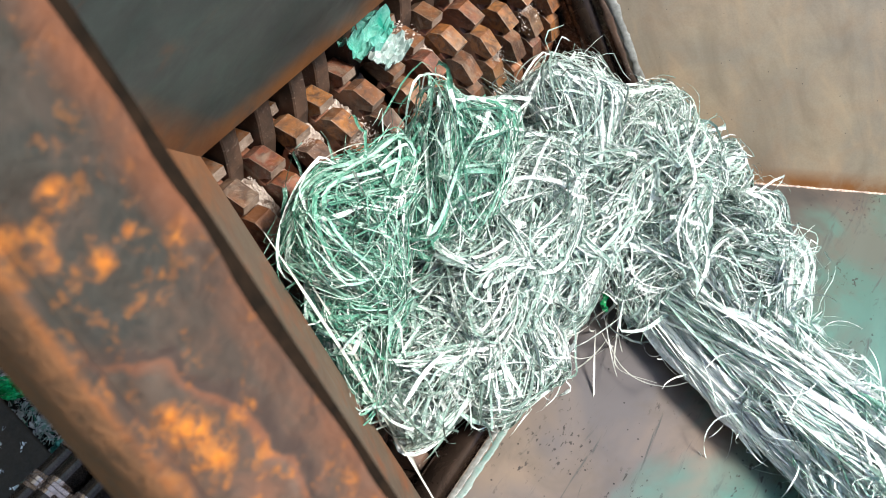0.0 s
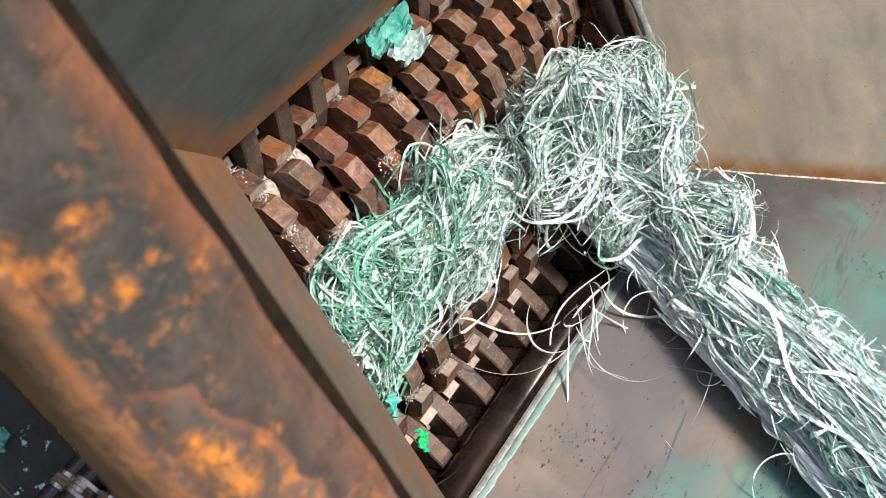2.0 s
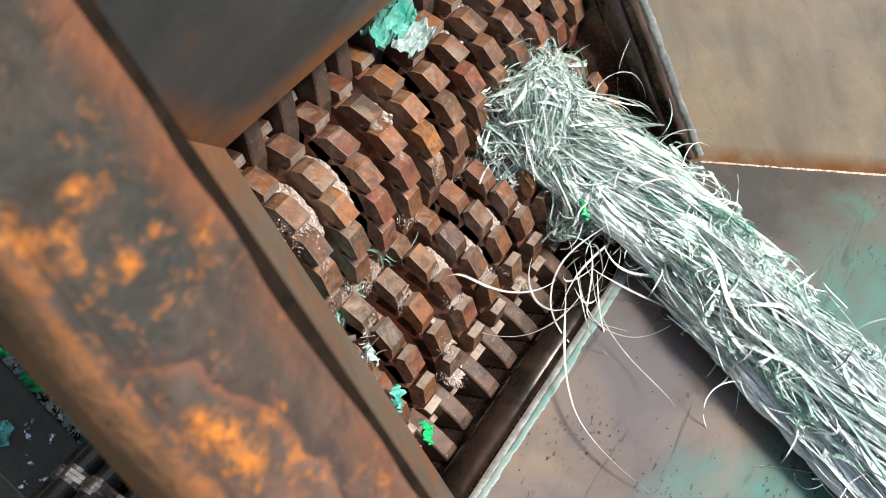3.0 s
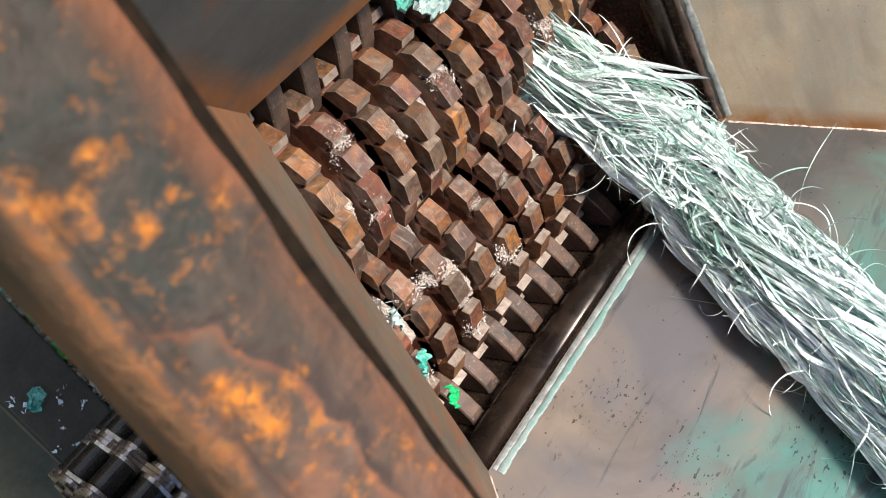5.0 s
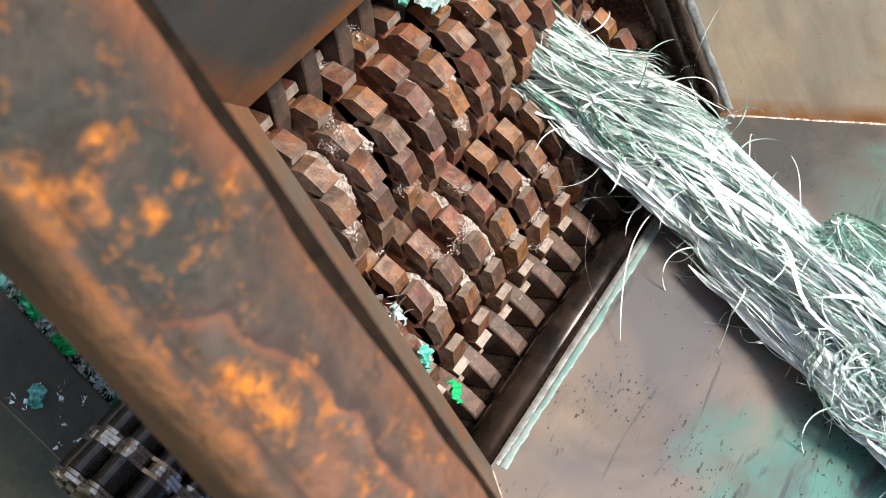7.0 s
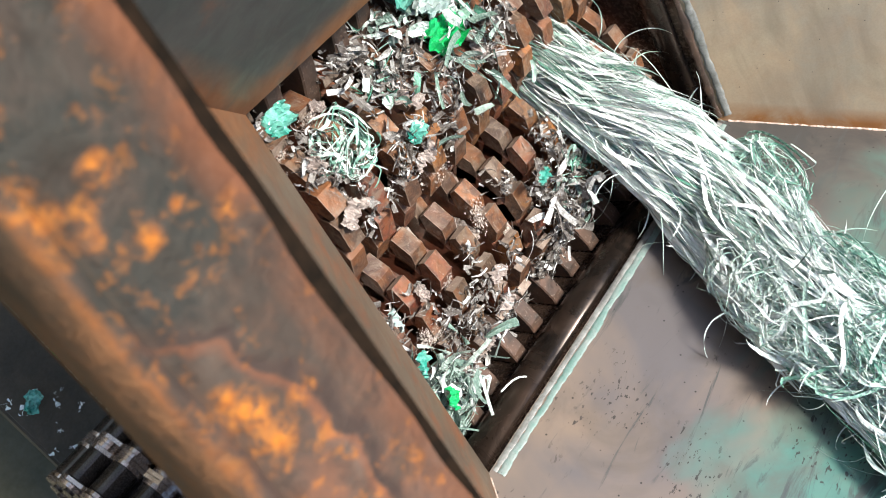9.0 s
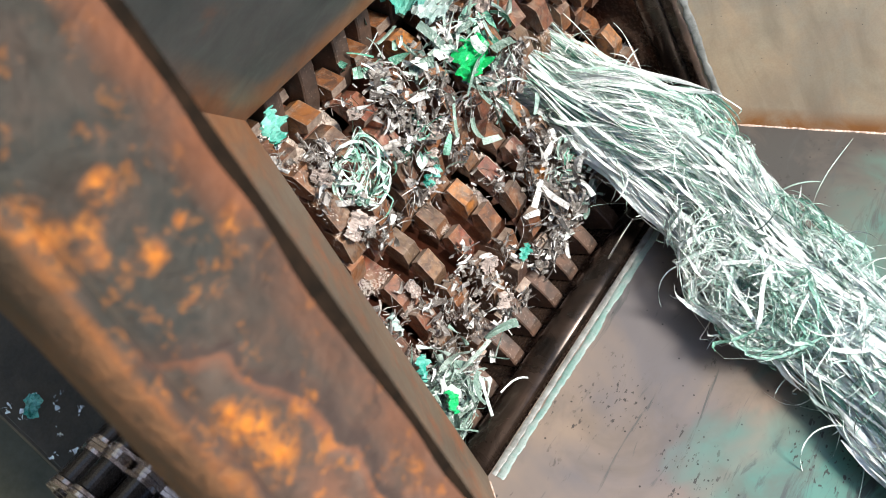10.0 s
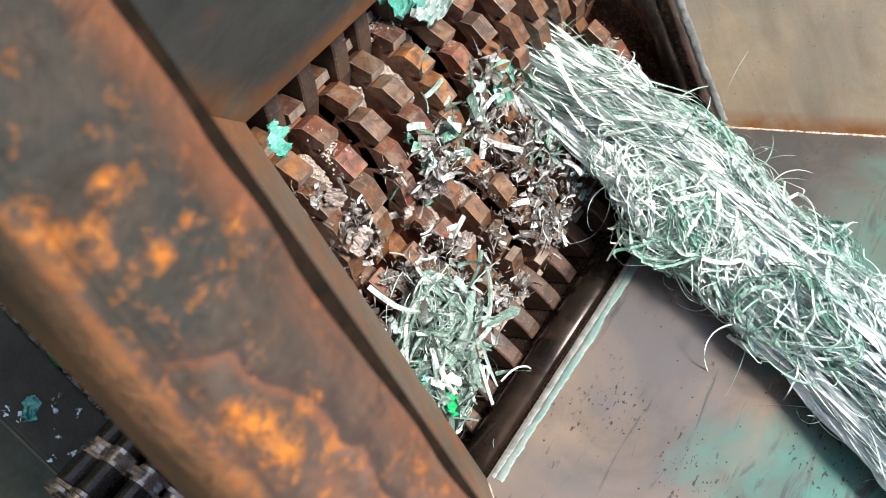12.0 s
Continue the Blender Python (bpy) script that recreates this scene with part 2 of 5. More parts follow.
def plate_material(name, base, second, streak, rust_amount=0.0, rough=0.42, seed=0.0, metal=0.35, edges=()):
    """Bare hot-rolled plate with stains, fine scratches and rust creeping in from its edges."""
    m, nt, b = material(name)
    vec = stretch(nt, 1, 1, 1, 0.0, None, seed)
    big = noise_tex(nt, 5.5, 4, 0.5, vec, 0.8)
    mid = noise_tex(nt, 24, 6, 0.62, vec, 0.5)
    fine = noise_tex(nt, 420, 3, 0.6, vec)
    col = mix(nt, ramp(nt, big, (0.38, 0.0), (0.60, 1.0)), base, second)
    col = mix(nt, ramp(nt, mid, (0.40, 0.0), (0.75, 0.55)), col, streak)
    col = mix(nt, ramp(nt, fine, (0.3, 0.10), (0.6, 0.0)), col, (0.03, 0.03, 0.028))
    smear = noise_tex(nt, 20, 5, 0.6, stretch(nt, 0.8, 0.45, 1.5, 0.5, None, seed), 0.6)
    col = mix(nt, ramp(nt, smear, (0.50, 0.0), (0.70, 0.45)), col, tuple(v * 0.45 for v in base))
    col = mix(nt, ramp(nt, smear, (0.30, 0.35), (0.46, 0.0)), col, tuple(min(v * 1.5, 0.6) for v in streak))
    rn = noise_tex(nt, 18, 6, 0.65, vec, 0.6)
    if rust_amount:
        col = mix(nt, ramp(nt, rn, (0.62 - rust_amount, 0.0), (0.80 - rust_amount, 0.85)), col, (0.17, 0.06, 0.022))
    for (kx, ky, kz, c0), width, shade in edges:
        dot = nt.nodes.new("ShaderNodeVectorMath")
        dot.operation = "DOT_PRODUCT"
        dot.inputs[1].default_value = (kx, ky, kz)
        nt.links.new(coords(nt), dot.inputs[0])
        reach = nt.nodes.new("ShaderNodeMapRange")
        for i, v in ((1, c0), (2, c0 + width), (3, 1.0), (4, 0.0)):
            reach.inputs[i].default_value = v
        nt.links.new(dot.outputs["Value"], reach.inputs[0])
        fac = maths(nt, "MULTIPLY", ramp(nt, reach.outputs[0], (0.05, 0.0), (0.75, 1.0)), ramp(nt, rn, (0.34, 0.25), (0.56, 1.0)))
        col = mix(nt, fac, col, mix(nt, mid, shade, tuple(v * 0.55 for v in shade)))
    pits = nt.nodes.new("ShaderNodeTexVoronoi")
    pits.inputs["Scale"].default_value = 60
    nt.links.new(vec, pits.inputs["Vector"])
    col = mix(nt, ramp(nt, pits.outputs["Distance"], (0.030, 0.7), (0.055, 0.0)), col, (0.03, 0.028, 0.025))
    finish(nt, b, col, ramp(nt, mid, (0.3, rough - 0.1), (0.7, rough + 0.14)), metal, fine, 0.06, 0.0005)
    return m


def gray_plate_material():
    """Lower slide plate: brown-grey mill scale below, rubbed teal primer higher up, dark scuffs."""
    m, nt, b = material("slide_plate")
    vec = coords(nt)
    sep = nt.nodes.new("ShaderNodeSeparateXYZ")
    nt.links.new(vec, sep.inputs[0])
    big = noise_tex(nt, 6, 4, 0.55, vec, 0.6)
    mid = noise_tex(nt, 22, 6, 0.6, stretch(nt, 0.5, 1, 1.6), 0.5)
    fine = noise_tex(nt, 380, 3, 0.6, vec)
    col = mix(nt, ramp(nt, big, (0.36, 0.0), (0.62, 1.0)), (0.28, 0.215, 0.165), (0.165, 0.15, 0.15))
    level = maths(nt, "ADD", maths(nt, "MULTIPLY", sep.outputs[2], 4.0), maths(nt, "SUBTRACT", big, 0.72))
    teal = ramp(nt, level, (0.36, 0.0), (0.54, 0.95))
    col = mix(nt, teal, col, mix(nt, mid, (0.07, 0.20, 0.16), (0.15, 0.30, 0.245)))
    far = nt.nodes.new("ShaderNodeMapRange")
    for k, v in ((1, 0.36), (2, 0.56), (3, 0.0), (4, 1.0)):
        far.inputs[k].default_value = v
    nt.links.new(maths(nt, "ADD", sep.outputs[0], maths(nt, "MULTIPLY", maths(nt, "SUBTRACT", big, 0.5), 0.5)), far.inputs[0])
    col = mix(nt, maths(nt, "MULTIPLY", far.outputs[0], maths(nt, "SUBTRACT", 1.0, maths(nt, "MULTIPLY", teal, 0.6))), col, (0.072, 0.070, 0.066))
    blot = ramp(nt, noise_tex(nt, 11, 5, 0.6, stretch(nt, 1, 1, 1, 0, None, 4.4), 0.6), (0.46, 0.0), (0.64, 0.6))
    col = mix(nt, blot, col, (0.15, 0.125, 0.105))
    flecks = maths(nt, "MULTIPLY", ramp(nt, noise_tex(nt, 160, 3, 0.6, stretch(nt, 0.7, 1, 1.5)), (0.60, 0.0), (0.64, 1.0)), ramp(nt, noise_tex(nt, 13, 2, 0.5, stretch(nt, 1, 1, 1, 0, None, 9.1)), (0.52, 0.0), (0.60, 0.9)))
    col = mix(nt, flecks, col, (0.05, 0.045, 0.042))
    scuff = ramp(nt, noise_tex(nt, 17, 7, 0.7, stretch(nt, 0.35, 1.0, 2.4), 1.2), (0.57, 0.0), (0.66, 0.85))
    col = mix(nt, scuff, col, (0.085, 0.09, 0.088))
    pits = nt.nodes.new("ShaderNodeTexVoronoi")
    pits.inputs["Scale"].default_value = 75
    nt.links.new(vec, pits.inputs["Vector"])
    col = mix(nt, ramp(nt, pits.outputs["Distance"], (0.05, 0.85), (0.10, 0.0)), col, (0.02, 0.02, 0.02))
    finish(nt, b, col, ramp(nt, mid, (0.3, 0.32), (0.7, 0.5)), 0.3, fine, 0.06, 0.0005)
    return m


def tooth_material():
    m, nt, b = material("rusty_cutter_steel")
    rnd = nt.nodes.new("ShaderNodeObjectInfo").outputs["Random"]
    vec = own_coords(nt)
    mid = noise_tex(nt, 90, 7, 0.7, vec, 0.6)
    fine = noise_tex(nt, 700, 3, 0.6, vec)
    big = noise_tex(nt, 34, 4, 0.55, vec, 0.6)
    a = ramp(nt, rnd, (0.0, (0.055, 0.042, 0.036)), (0.14, (0.20, 0.050, 0.025)), (0.28, (0.100, 0.066, 0.040)), (0.42, (0.26, 0.095, 0.030)), (0.56, (0.065, 0.048, 0.036)), (0.68, (0.36, 0.140, 0.032)), (0.80, (0.130, 0.092, 0.058)), (0.90, (0.22, 0.060, 0.028)), (1.0, (0.080, 0.048, 0.030)))
    col = mix(nt, ramp(nt, mid, (0.42, 0.0), (0.58, 0.85)), a, (0.060, 0.034, 0.024))
    col = mix(nt, ramp(nt, big, (0.50, 0.0), (0.62, 0.6)), col, (0.23, 0.085, 0.028))
    # grey dust on the worn places, scratches and bright pin-points
    dust = ramp(nt, noise_tex(nt, 48, 6, 0.7, own_coords(nt), 0.8), (0.51, 0.0), (0.64, 0.65))
    col = mix(nt, dust, col, (0.22, 0.165, 0.120))
    scratch = noise_tex(nt, 120, 5, 0.7, stretch(nt, 3.5, 0.5, 0.5, 0.2, own_coords(nt)), 0.3)
    col = mix(nt, ramp(nt, scratch, (0.61, 0.0), (0.66, 0.6)), col, (0.34, 0.25, 0.19))
    col = mix(nt, ramp(nt, fine, (0.66, 0.0), (0.72, 0.7)), col, (0.50, 0.44, 0.38))
    finish(nt, b, col, ramp(nt, mid, (0.3, 0.28), (0.7, 0.58)), 0.2, mid, 0.9, 0.002)
    return m


def simple(name, c1, c2, scale, rough=0.6, metal=0.0, bump=0.3, fleck=None):
    m, nt, b = material(name)
    vec = own_coords(nt)
    mid = noise_tex(nt, scale, 6, 0.62, vec, 0.4)
    fine = noise_tex(nt, scale * 9, 3, 0.6, vec)
    col = mix(nt, ramp(nt, mid, (0.35, 0.0), (0.66, 1.0)), c1, c2)
    if fleck:
        col = mix(nt, ramp(nt, fine, (0.60, 0.0), (0.70, 0.7)), col, fleck)
    finish(nt, b, col, ramp(nt, fine, (0.3, max(rough - 0.12, 0.05)), (0.7, min(rough + 0.12, 1))), metal, mid, bump, 0.001)
    return m


def tape_material(name, pale, tint, dark, share):
    """Glossy crinkled plastic tape: every strand has its own shade, from white through pale green to a few grey ones."""
    m, nt, b = material(name)
    isl = nt.nodes.new("ShaderNodeNewGeometry").outputs["Random Per Island"]
    col = ramp(nt, isl, (0.0, dark), (share, tint), (share + 0.25, pale), (0.93, (0.90, 0.93, 0.91)), (1.0, tint))
    fine = noise_tex(nt, 260, 3, 0.6)
    # glints and folds of the crinkle go into the colour as well as the bump
    crinkle = noise_tex(nt, 130, 4, 0.7, None, 1.0)
    col = mix(nt, ramp(nt, crinkle, (0.36, 0.75), (0.48, 0.0)), col, tint)
    # darker green patches imitate the shade between locks of tape
    patch = noise_tex(nt, 34, 4, 0.6, own_coords(nt), 0.8)
    col = mix(nt, ramp(nt, patch, (0.37, 0.6), (0.46, 0.0)), col, tuple(0.55 * t + 0.25 * d for t, d in zip(tint, dark)))
    col = mix(nt, ramp(nt, crinkle, (0.56, 0.0), (0.66, 0.6)), col, pale)
    finish(nt, b, col, ramp(nt, fine, (0.35, 0.16), (0.65, 0.34)), 0.0, crinkle, 0.85, 0.004)
    b.inputs["Specular IOR Level"].default_value = 0.8
    return m


M_BEAM = rusty_beam_material()
M_STRIP = plate_material("near_plate_steel", (0.118, 0.086, 0.058), (0.082, 0.064, 0.044), (0.15, 0.082, 0.042), 0.13, 0.60, 3.1, 0.0, [((0, -1, 0.8, -0.42), 0.075, (0.21, 0.090, 0.036))])
M_DARK = plate_material("dark_plate_steel", (0.050, 0.055, 0.051), (0.078, 0.078, 0.072), (0.062, 0.054, 0.046), 0.02, 0.45, 1.7, 0.3, [((0, 0, 1, 0.0), 0.032, (0.31, 0.12, 0.034)), ((1, 0, 1, 0.0), 0.045, (0.22, 0.085, 0.03))])
M_TAN = plate_material("tan_plate_steel", (0.47, 0.37, 0.255), (0.36, 0.30, 0.225), (0.42, 0.28, 0.17), 0.0, 0.42, 5.3, 0.3, [((0, 1, 0.5, 0.0), 0.032, (0.38, 0.16, 0.05))])
M_GRAY = gray_plate_material()
M_TOOTH = tooth_material()
M_FRONT = simple("worn_tooth_face", (0.34, 0.265, 0.21), (0.17, 0.12, 0.088), 120, 0.42, 0.25, 0.5, (0.68, 0.63, 0.58))
M_EDGE = simple("worn_tooth_edge", (0.36, 0.26, 0.19), (0.10, 0.060, 0.040), 150, 0.40, 0.3, 0.3, (0.60, 0.53, 0.46))
M_DISC = simple("dark_cutter_disc", (0.25, 0.095, 0.050), (0.115, 0.062, 0.042), 60, 0.45, 0.2, 0.4, (0.30, 0.19, 0.13))
M_COMB = simple("comb_steel", (0.105, 0.062, 0.042), (0.035, 0.026, 0.021), 38, 0.5, 0.2, 0.5, (0.26, 0.20, 0.16))
M_FINGER = simple("rusty_finger_steel", (0.115, 0.062, 0.040), (0.034, 0.025, 0.020), 45, 0.5, 0.2, 0.6, (0.30, 0.24, 0.19))
# dull black for the shadow line along the rim beam's inner edge
M_EDGE_SHADE = simple("edge_shade_black", (0.010, 0.008, 0.006), (0.022, 0.014, 0.009), 120, 0.95)
M_EDGE_SHADE.node_tree.nodes["Principled BSDF"].inputs["Specular IOR Level"].default_value = 0.0
M_INNER = simple("chamber_steel", (0.040, 0.028, 0.022), (0.105, 0.066, 0.048), 24, 0.25, 0.6, 0.4, (0.13, 0.10, 0.08))
M_LIP = plate_material("polished_lip_steel", (0.018, 0.015, 0.013), (0.050, 0.034, 0.026), (0.085, 0.055, 0.040), 0.0, 0.24, 8.2, 0.6)
M_WELD = simple("teal_painted_weld", (0.13, 0.24, 0.21), (0.27, 0.31, 0.29), 70, 0.45, 0.0, 0.5, (0.08, 0.10, 0.095))
M_WELD_PALE = simple("pale_painted_weld", (0.30, 0.31, 0.29), (0.13, 0.13, 0.12), 90, 0.45, 0.1, 0.6, (0.08, 0.075, 0.07))
M_SEAM = simple("rough_weld_bead", (0.62, 0.51, 0.43), (0.26, 0.16, 0.10), 300, 0.5, 0.2, 0.8)
M_CAKE = simple("caked_plastic_dust", (0.60, 0.52, 0.45), (0.20, 0.13, 0.095), 130, 0.75, 0.0, 0.8, (0.72, 0.68, 0.62))
M_FLUFF = simple("ground_plastic_fluff", (0.66, 0.58, 0.52), (0.40, 0.33, 0.28), 300, 0.8)
M_TAPE = tape_material("pale_green_tape", (0.84, 0.92, 0.88), (0.42, 0.64, 0.54), (0.035, 0.05, 0.042), 0.16)
M_TAPE_GREEN = tape_material("green_tape", (0.45, 0.70, 0.58), (0.10, 0.34, 0.23), (0.016, 0.04, 0.03), 0.40)
M_SHRED = tape_material("shredded_tape", (0.42, 0.41, 0.39), (0.17, 0.15, 0.13), (0.05, 0.04, 0.035), 0.50)
M_TAPE_MINT = tape_material("mint_tape", (0.64, 0.84, 0.74), (0.22, 0.48, 0.37), (0.04, 0.10, 0.07), 0.30)
# many near-black strands: the shaded gaps of the tangle, deepened by colour
M_TANGLE = tape_material("tangled_tape", (0.72, 0.82, 0.77), (0.32, 0.48, 0.41), (0.02, 0.028, 0.024), 0.36)
M_TAPE_PILE = tape_material("matted_tape", (0.48, 0.60, 0.54), (0.20, 0.32, 0.26), (0.03, 0.04, 0.035), 0.36)
M_TAPE_WHITE = tape_material("white_tape", (0.86, 0.90, 0.88), (0.74, 0.82, 0.78), (0.60, 0.72, 0.66), 0.1)
M_LOOSE = simple("loose_tape_white", (0.66, 0.68, 0.62), (0.40, 0.40, 0.35), 60, 0.35)
M_CYAN = simple("cyan_film", (0.025, 0.28, 0.21), (0.24, 0.54, 0.46), 40, 0.25, 0.0, 0.4)
M_GREEN = simple("bright_green_film", (0.008, 0.36, 0.09), (0.02, 0.48, 0.17), 40, 0.28, 0.0, 0.4)
M_WHITE = simple("white_film", (0.44, 0.50, 0.48), (0.26, 0.40, 0.37), 60, 0.28, 0.0, 0.4)
M_FLAKE = simple("pale_plastic_flake", (0.48, 0.41, 0.37), (0.24, 0.20, 0.18), 90, 0.3, 0.0, 0.5)
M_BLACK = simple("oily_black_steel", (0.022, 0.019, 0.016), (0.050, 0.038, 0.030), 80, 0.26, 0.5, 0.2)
M_CHAIN = simple("chain_plate_steel", (0.46, 0.38, 0.33), (0.20, 0.15, 0.12), 90, 0.22, 0.8, 0.2)
M_BASE = simple("base_frame_paint", (0.055, 0.046, 0.030), (0.085, 0.068, 0.044), 30, 0.8, 0.0, 0.2)
M_FLOOR = simple("dusty_concrete_floor", (0.075, 0.068, 0.036), (0.125, 0.108, 0.062), 12, 0.85)

# ---- setting ----
def slab(name, corners, thick, mats, kind="structure", label="", category=""):
    """A plate through four corners (inner face), thickened away from the chamber."""
    a, b, c, d = [Vector(p) for p in corners]
    n = (d - a).cross(b - a).normalized()
    g = Geo()
    v = [a, b, c, d, a - n * thick, b - n * thick, c - n * thick, d - n * thick]
    # the seen face is a fine grid, very slightly buckled
    k = 14
    grid = []
    for i in range(k + 1):
        for j in range(k + 1):
            u, w = i / k, j / k
            p = a * (1 - u) * (1 - w) + b * u * (1 - w) + c * u * w + d * (1 - u) * w
            edge = min(u, w, 1 - u, 1 - w)
            grid.append(p + n * 0.004 * min(edge * 6, 1) * (noise.noise(p * 7) - 0.2) * 0.5)
    g.add(grid, [(i * (k + 1) + j, (i + 1) * (k + 1) + j, (i + 1) * (k + 1) + j + 1, i * (k + 1) + j + 1) for i in range(k) for j in range(k)])
    g.add(v, [(7, 6, 5, 4), (0, 4, 5, 1), (1, 5, 6, 2), (2, 6, 7, 3), (3, 7, 4, 0)])
    ob = part(name, g, mats, None)
    for p in ob.data.polygons[:k * k]:
        p.use_smooth = True
    return tagged(ob, label, category, "", kind)


def corner(nx, ny, z):
    """A corner of the hopper at height z: nx 0 near, 1 far; ny 0 low, 1 high. The near plate leans out, then stands steeper."""
    near = NEAR * min(z, 0.14) - 0.43 * max(z - 0.14, 0)
    return ((L + FAR * z) if nx else near, (W + HIGH * z) if ny else LOW * z, z)


slab("wall_near_lower", [corner(0, 1, 0), corner(0, 1, 0.14), corner(0, 0, 0.14), corner(0, 0, 0)][::-1], 0.006, M_STRIP,
     label="narrow rust-brown hopper plate under the rim", category="hopper wall")
slab("wall_near_upper", [corner(0, 1, 0.14), corner(0, 1, RIM - 0.012), corner(0, 0, RIM - 0.012), corner(0, 0, 0.14)][::-1], 0.006, M_STRIP,
     label="rust-brown hopper plate below the rim beam", category="hopper wall")
for z0, z1 in ((0, 0.14), (0.14, RIM)):
    slab("wall_dark_lower" if not z0 else "wall_dark_upper", [corner(0, 1, z0), corner(1, 1, z0), corner(1, 1, z1), corner(0, 1, z1)][::-1], 0.006, M_DARK,
         label="dark grey sloping steel hopper plate with rusty lower edge", category="hopper wall")
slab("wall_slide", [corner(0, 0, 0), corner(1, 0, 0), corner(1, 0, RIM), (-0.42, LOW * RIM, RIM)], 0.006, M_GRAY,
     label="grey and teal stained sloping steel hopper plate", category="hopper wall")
slab("wall_tan", [corner(1, 0, 0), corner(1, 1, 0), corner(1, 1, RIM), corner(1, 0, RIM)], 0.006, M_TAN,
     label="tan-brown bare steel hopper plate, faintly streaked", category="hopper wall")


def bead(name, a, b, width, mat, seed, steps=90, ripple=0.35, normal=(0, 0, 1)):
    """A weld bead: a half-round run with uneven width and height."""
    rnd = random.Random(seed)
    a, b, up = Vector(a), Vector(b), Vector(normal).normalized()
    d = (b - a).normalized()
    side = d.cross(up).normalized()
    g = Geo()
    rings = []
    size = drift = 0.0
    for i in range(steps + 1):
        p = a.lerp(b, i / steps)
        size = size * 0.72 + rnd.uniform(-1, 1) * 0.55
        drift = drift * 0.85 + rnd.uniform(-1, 1) * 0.35
        w = width * max(0.4, 1 + ripple * 0.7 * size)
        off = width * ripple * 0.7 * drift
        rings.append([p + side * (math.cos(t) * w + off) + up * (math.sin(t) * width * max(0.12, 0.30 + 0.10 * ripple * size)) for t in [math.pi * k / 5 for k in range(6)]])
    verts = [p for r in rings for p in r]
    faces = [(i * 6 + k, i * 6 + k + 1, i * 6 + k + 7, i * 6 + k + 6) for i in range(steps) for k in range(5)]
    g.add(verts, faces)
    return tagged(part(name, g, mat, None, "", True), kind="structure")


tagged(bead("weld_slide", (0.004, -0.0020, 0.0035), (L - 0.004, -0.0020, 0.0035), 0.0030, M_WELD_PALE, 3, 260, 0.42, (0, 0.9, 0.5)), "pale painted weld bead along the chamber edge", "weld")
tagged(bead("weld_slide_upper", (0.004, -0.0050, 0.0095), (L - 0.004, -0.0050, 0.0095), 0.0040, M_WELD, 5, 260, 0.38, (0, 0.9, 0.5)), "second pale painted weld run", "weld")
tagged(bead("weld_tan", (L + 0.000, 0.004, 0.003), (L + 0.000, W, 0.003), 0.0046, M_COMB, 7, 110, 0.5, (-0.9, 0, 0.45)), "dull grey weld bead at the tan plate", "weld")
tagged(bead("weld_tan_upper", (L + 0.0045, 0.004, 0.013), (L + 0.0045, W, 0.013), 0.0050, M_WELD_PALE, 9, 130, 0.5, (-0.9, 0, 0.45)), "pale grey weld run at the tan plate", "weld")
tagged(bead("weld_seam", corner(1, 0, 0.01), corner(1, 0, RIM), 0.0034, M_SEAM, 11, 420, 1.0, (-0.6, 0.6, 0.4)), "rough light weld seam between two plates", "weld")
tagged(bead("weld_near_corner", corner(0, 0, 0.004), corner(0, 0, 0.14), 0.0030, M_SEAM, 12, 120, 0.4, (0.6, 0.6, 0.4)), "rough weld seam in the near corner", "weld")
# chamber walls below the hopper
def box_geo(x0, x1, y0, y1, z0, z1):
    g = Geo()
    g.prism([(y0, z0), (y1, z0), (y1, z1), (y0, z1)], x0, x1)
    return g


tagged(part("wall_chamber_low", box_geo(-0.02, L + 0.02, -0.014, -0.002, -0.36, 0.002), M_INNER), "dark worn steel chamber wall", "chamber wall", kind="structure")
tagged(part("wall_chamber_high", box_geo(-0.02, L + 0.02, W + 0.003, W + 0.015, -0.36, -0.004), M_INNER), "dark worn steel chamber wall", "chamber wall", kind="structure")
tagged(part("wall_chamber_near", box_geo(-0.018, -0.002, -0.0, W + 0.0, -0.36, -0.002), M_INNER), "dark worn steel chamber wall", "chamber wall", kind="structure")
tagged(part("wall_chamber_far", box_geo(L + 0.002, L + 0.018, -0.0, W + 0.0, -0.36, -0.002), M_INNER), "dark worn steel chamber wall", "chamber wall", kind="structure")
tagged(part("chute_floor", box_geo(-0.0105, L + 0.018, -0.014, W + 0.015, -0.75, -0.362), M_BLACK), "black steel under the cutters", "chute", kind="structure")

# rounded steel lip along the low chamber wall
g = Geo()
g.prism([(-0.0015 + 0.0125 * math.cos(a), -0.026 + 0.020 * math.sin(a)) for a in [math.pi * (k / 8 - 0.5) for k in range(9)]], 0.001, L - 0.001)
tagged(part("trim_chamber_lip", g, M_LIP, None, "", True), "dark polished steel lip along the chamber wall", "chamber wall", kind="structure")

g = Geo()
g.add([(L + 0.0015 - 0.010 * math.cos(a), y, -0.030 + 0.017 * math.sin(a)) for y in (0.014, W - 0.001) for a in [math.pi * (k / 8 - 0.5) for k in range(9)]],
      [(k, k + 1, k + 10, k + 9) for k in range(8)] + [tuple(range(9))[::-1], tuple(range(9, 18))])
tagged(part("trim_far_lip", g, M_LIP, None, "", True), "dark polished steel lip under the tan plate", "chamber wall", kind="structure")

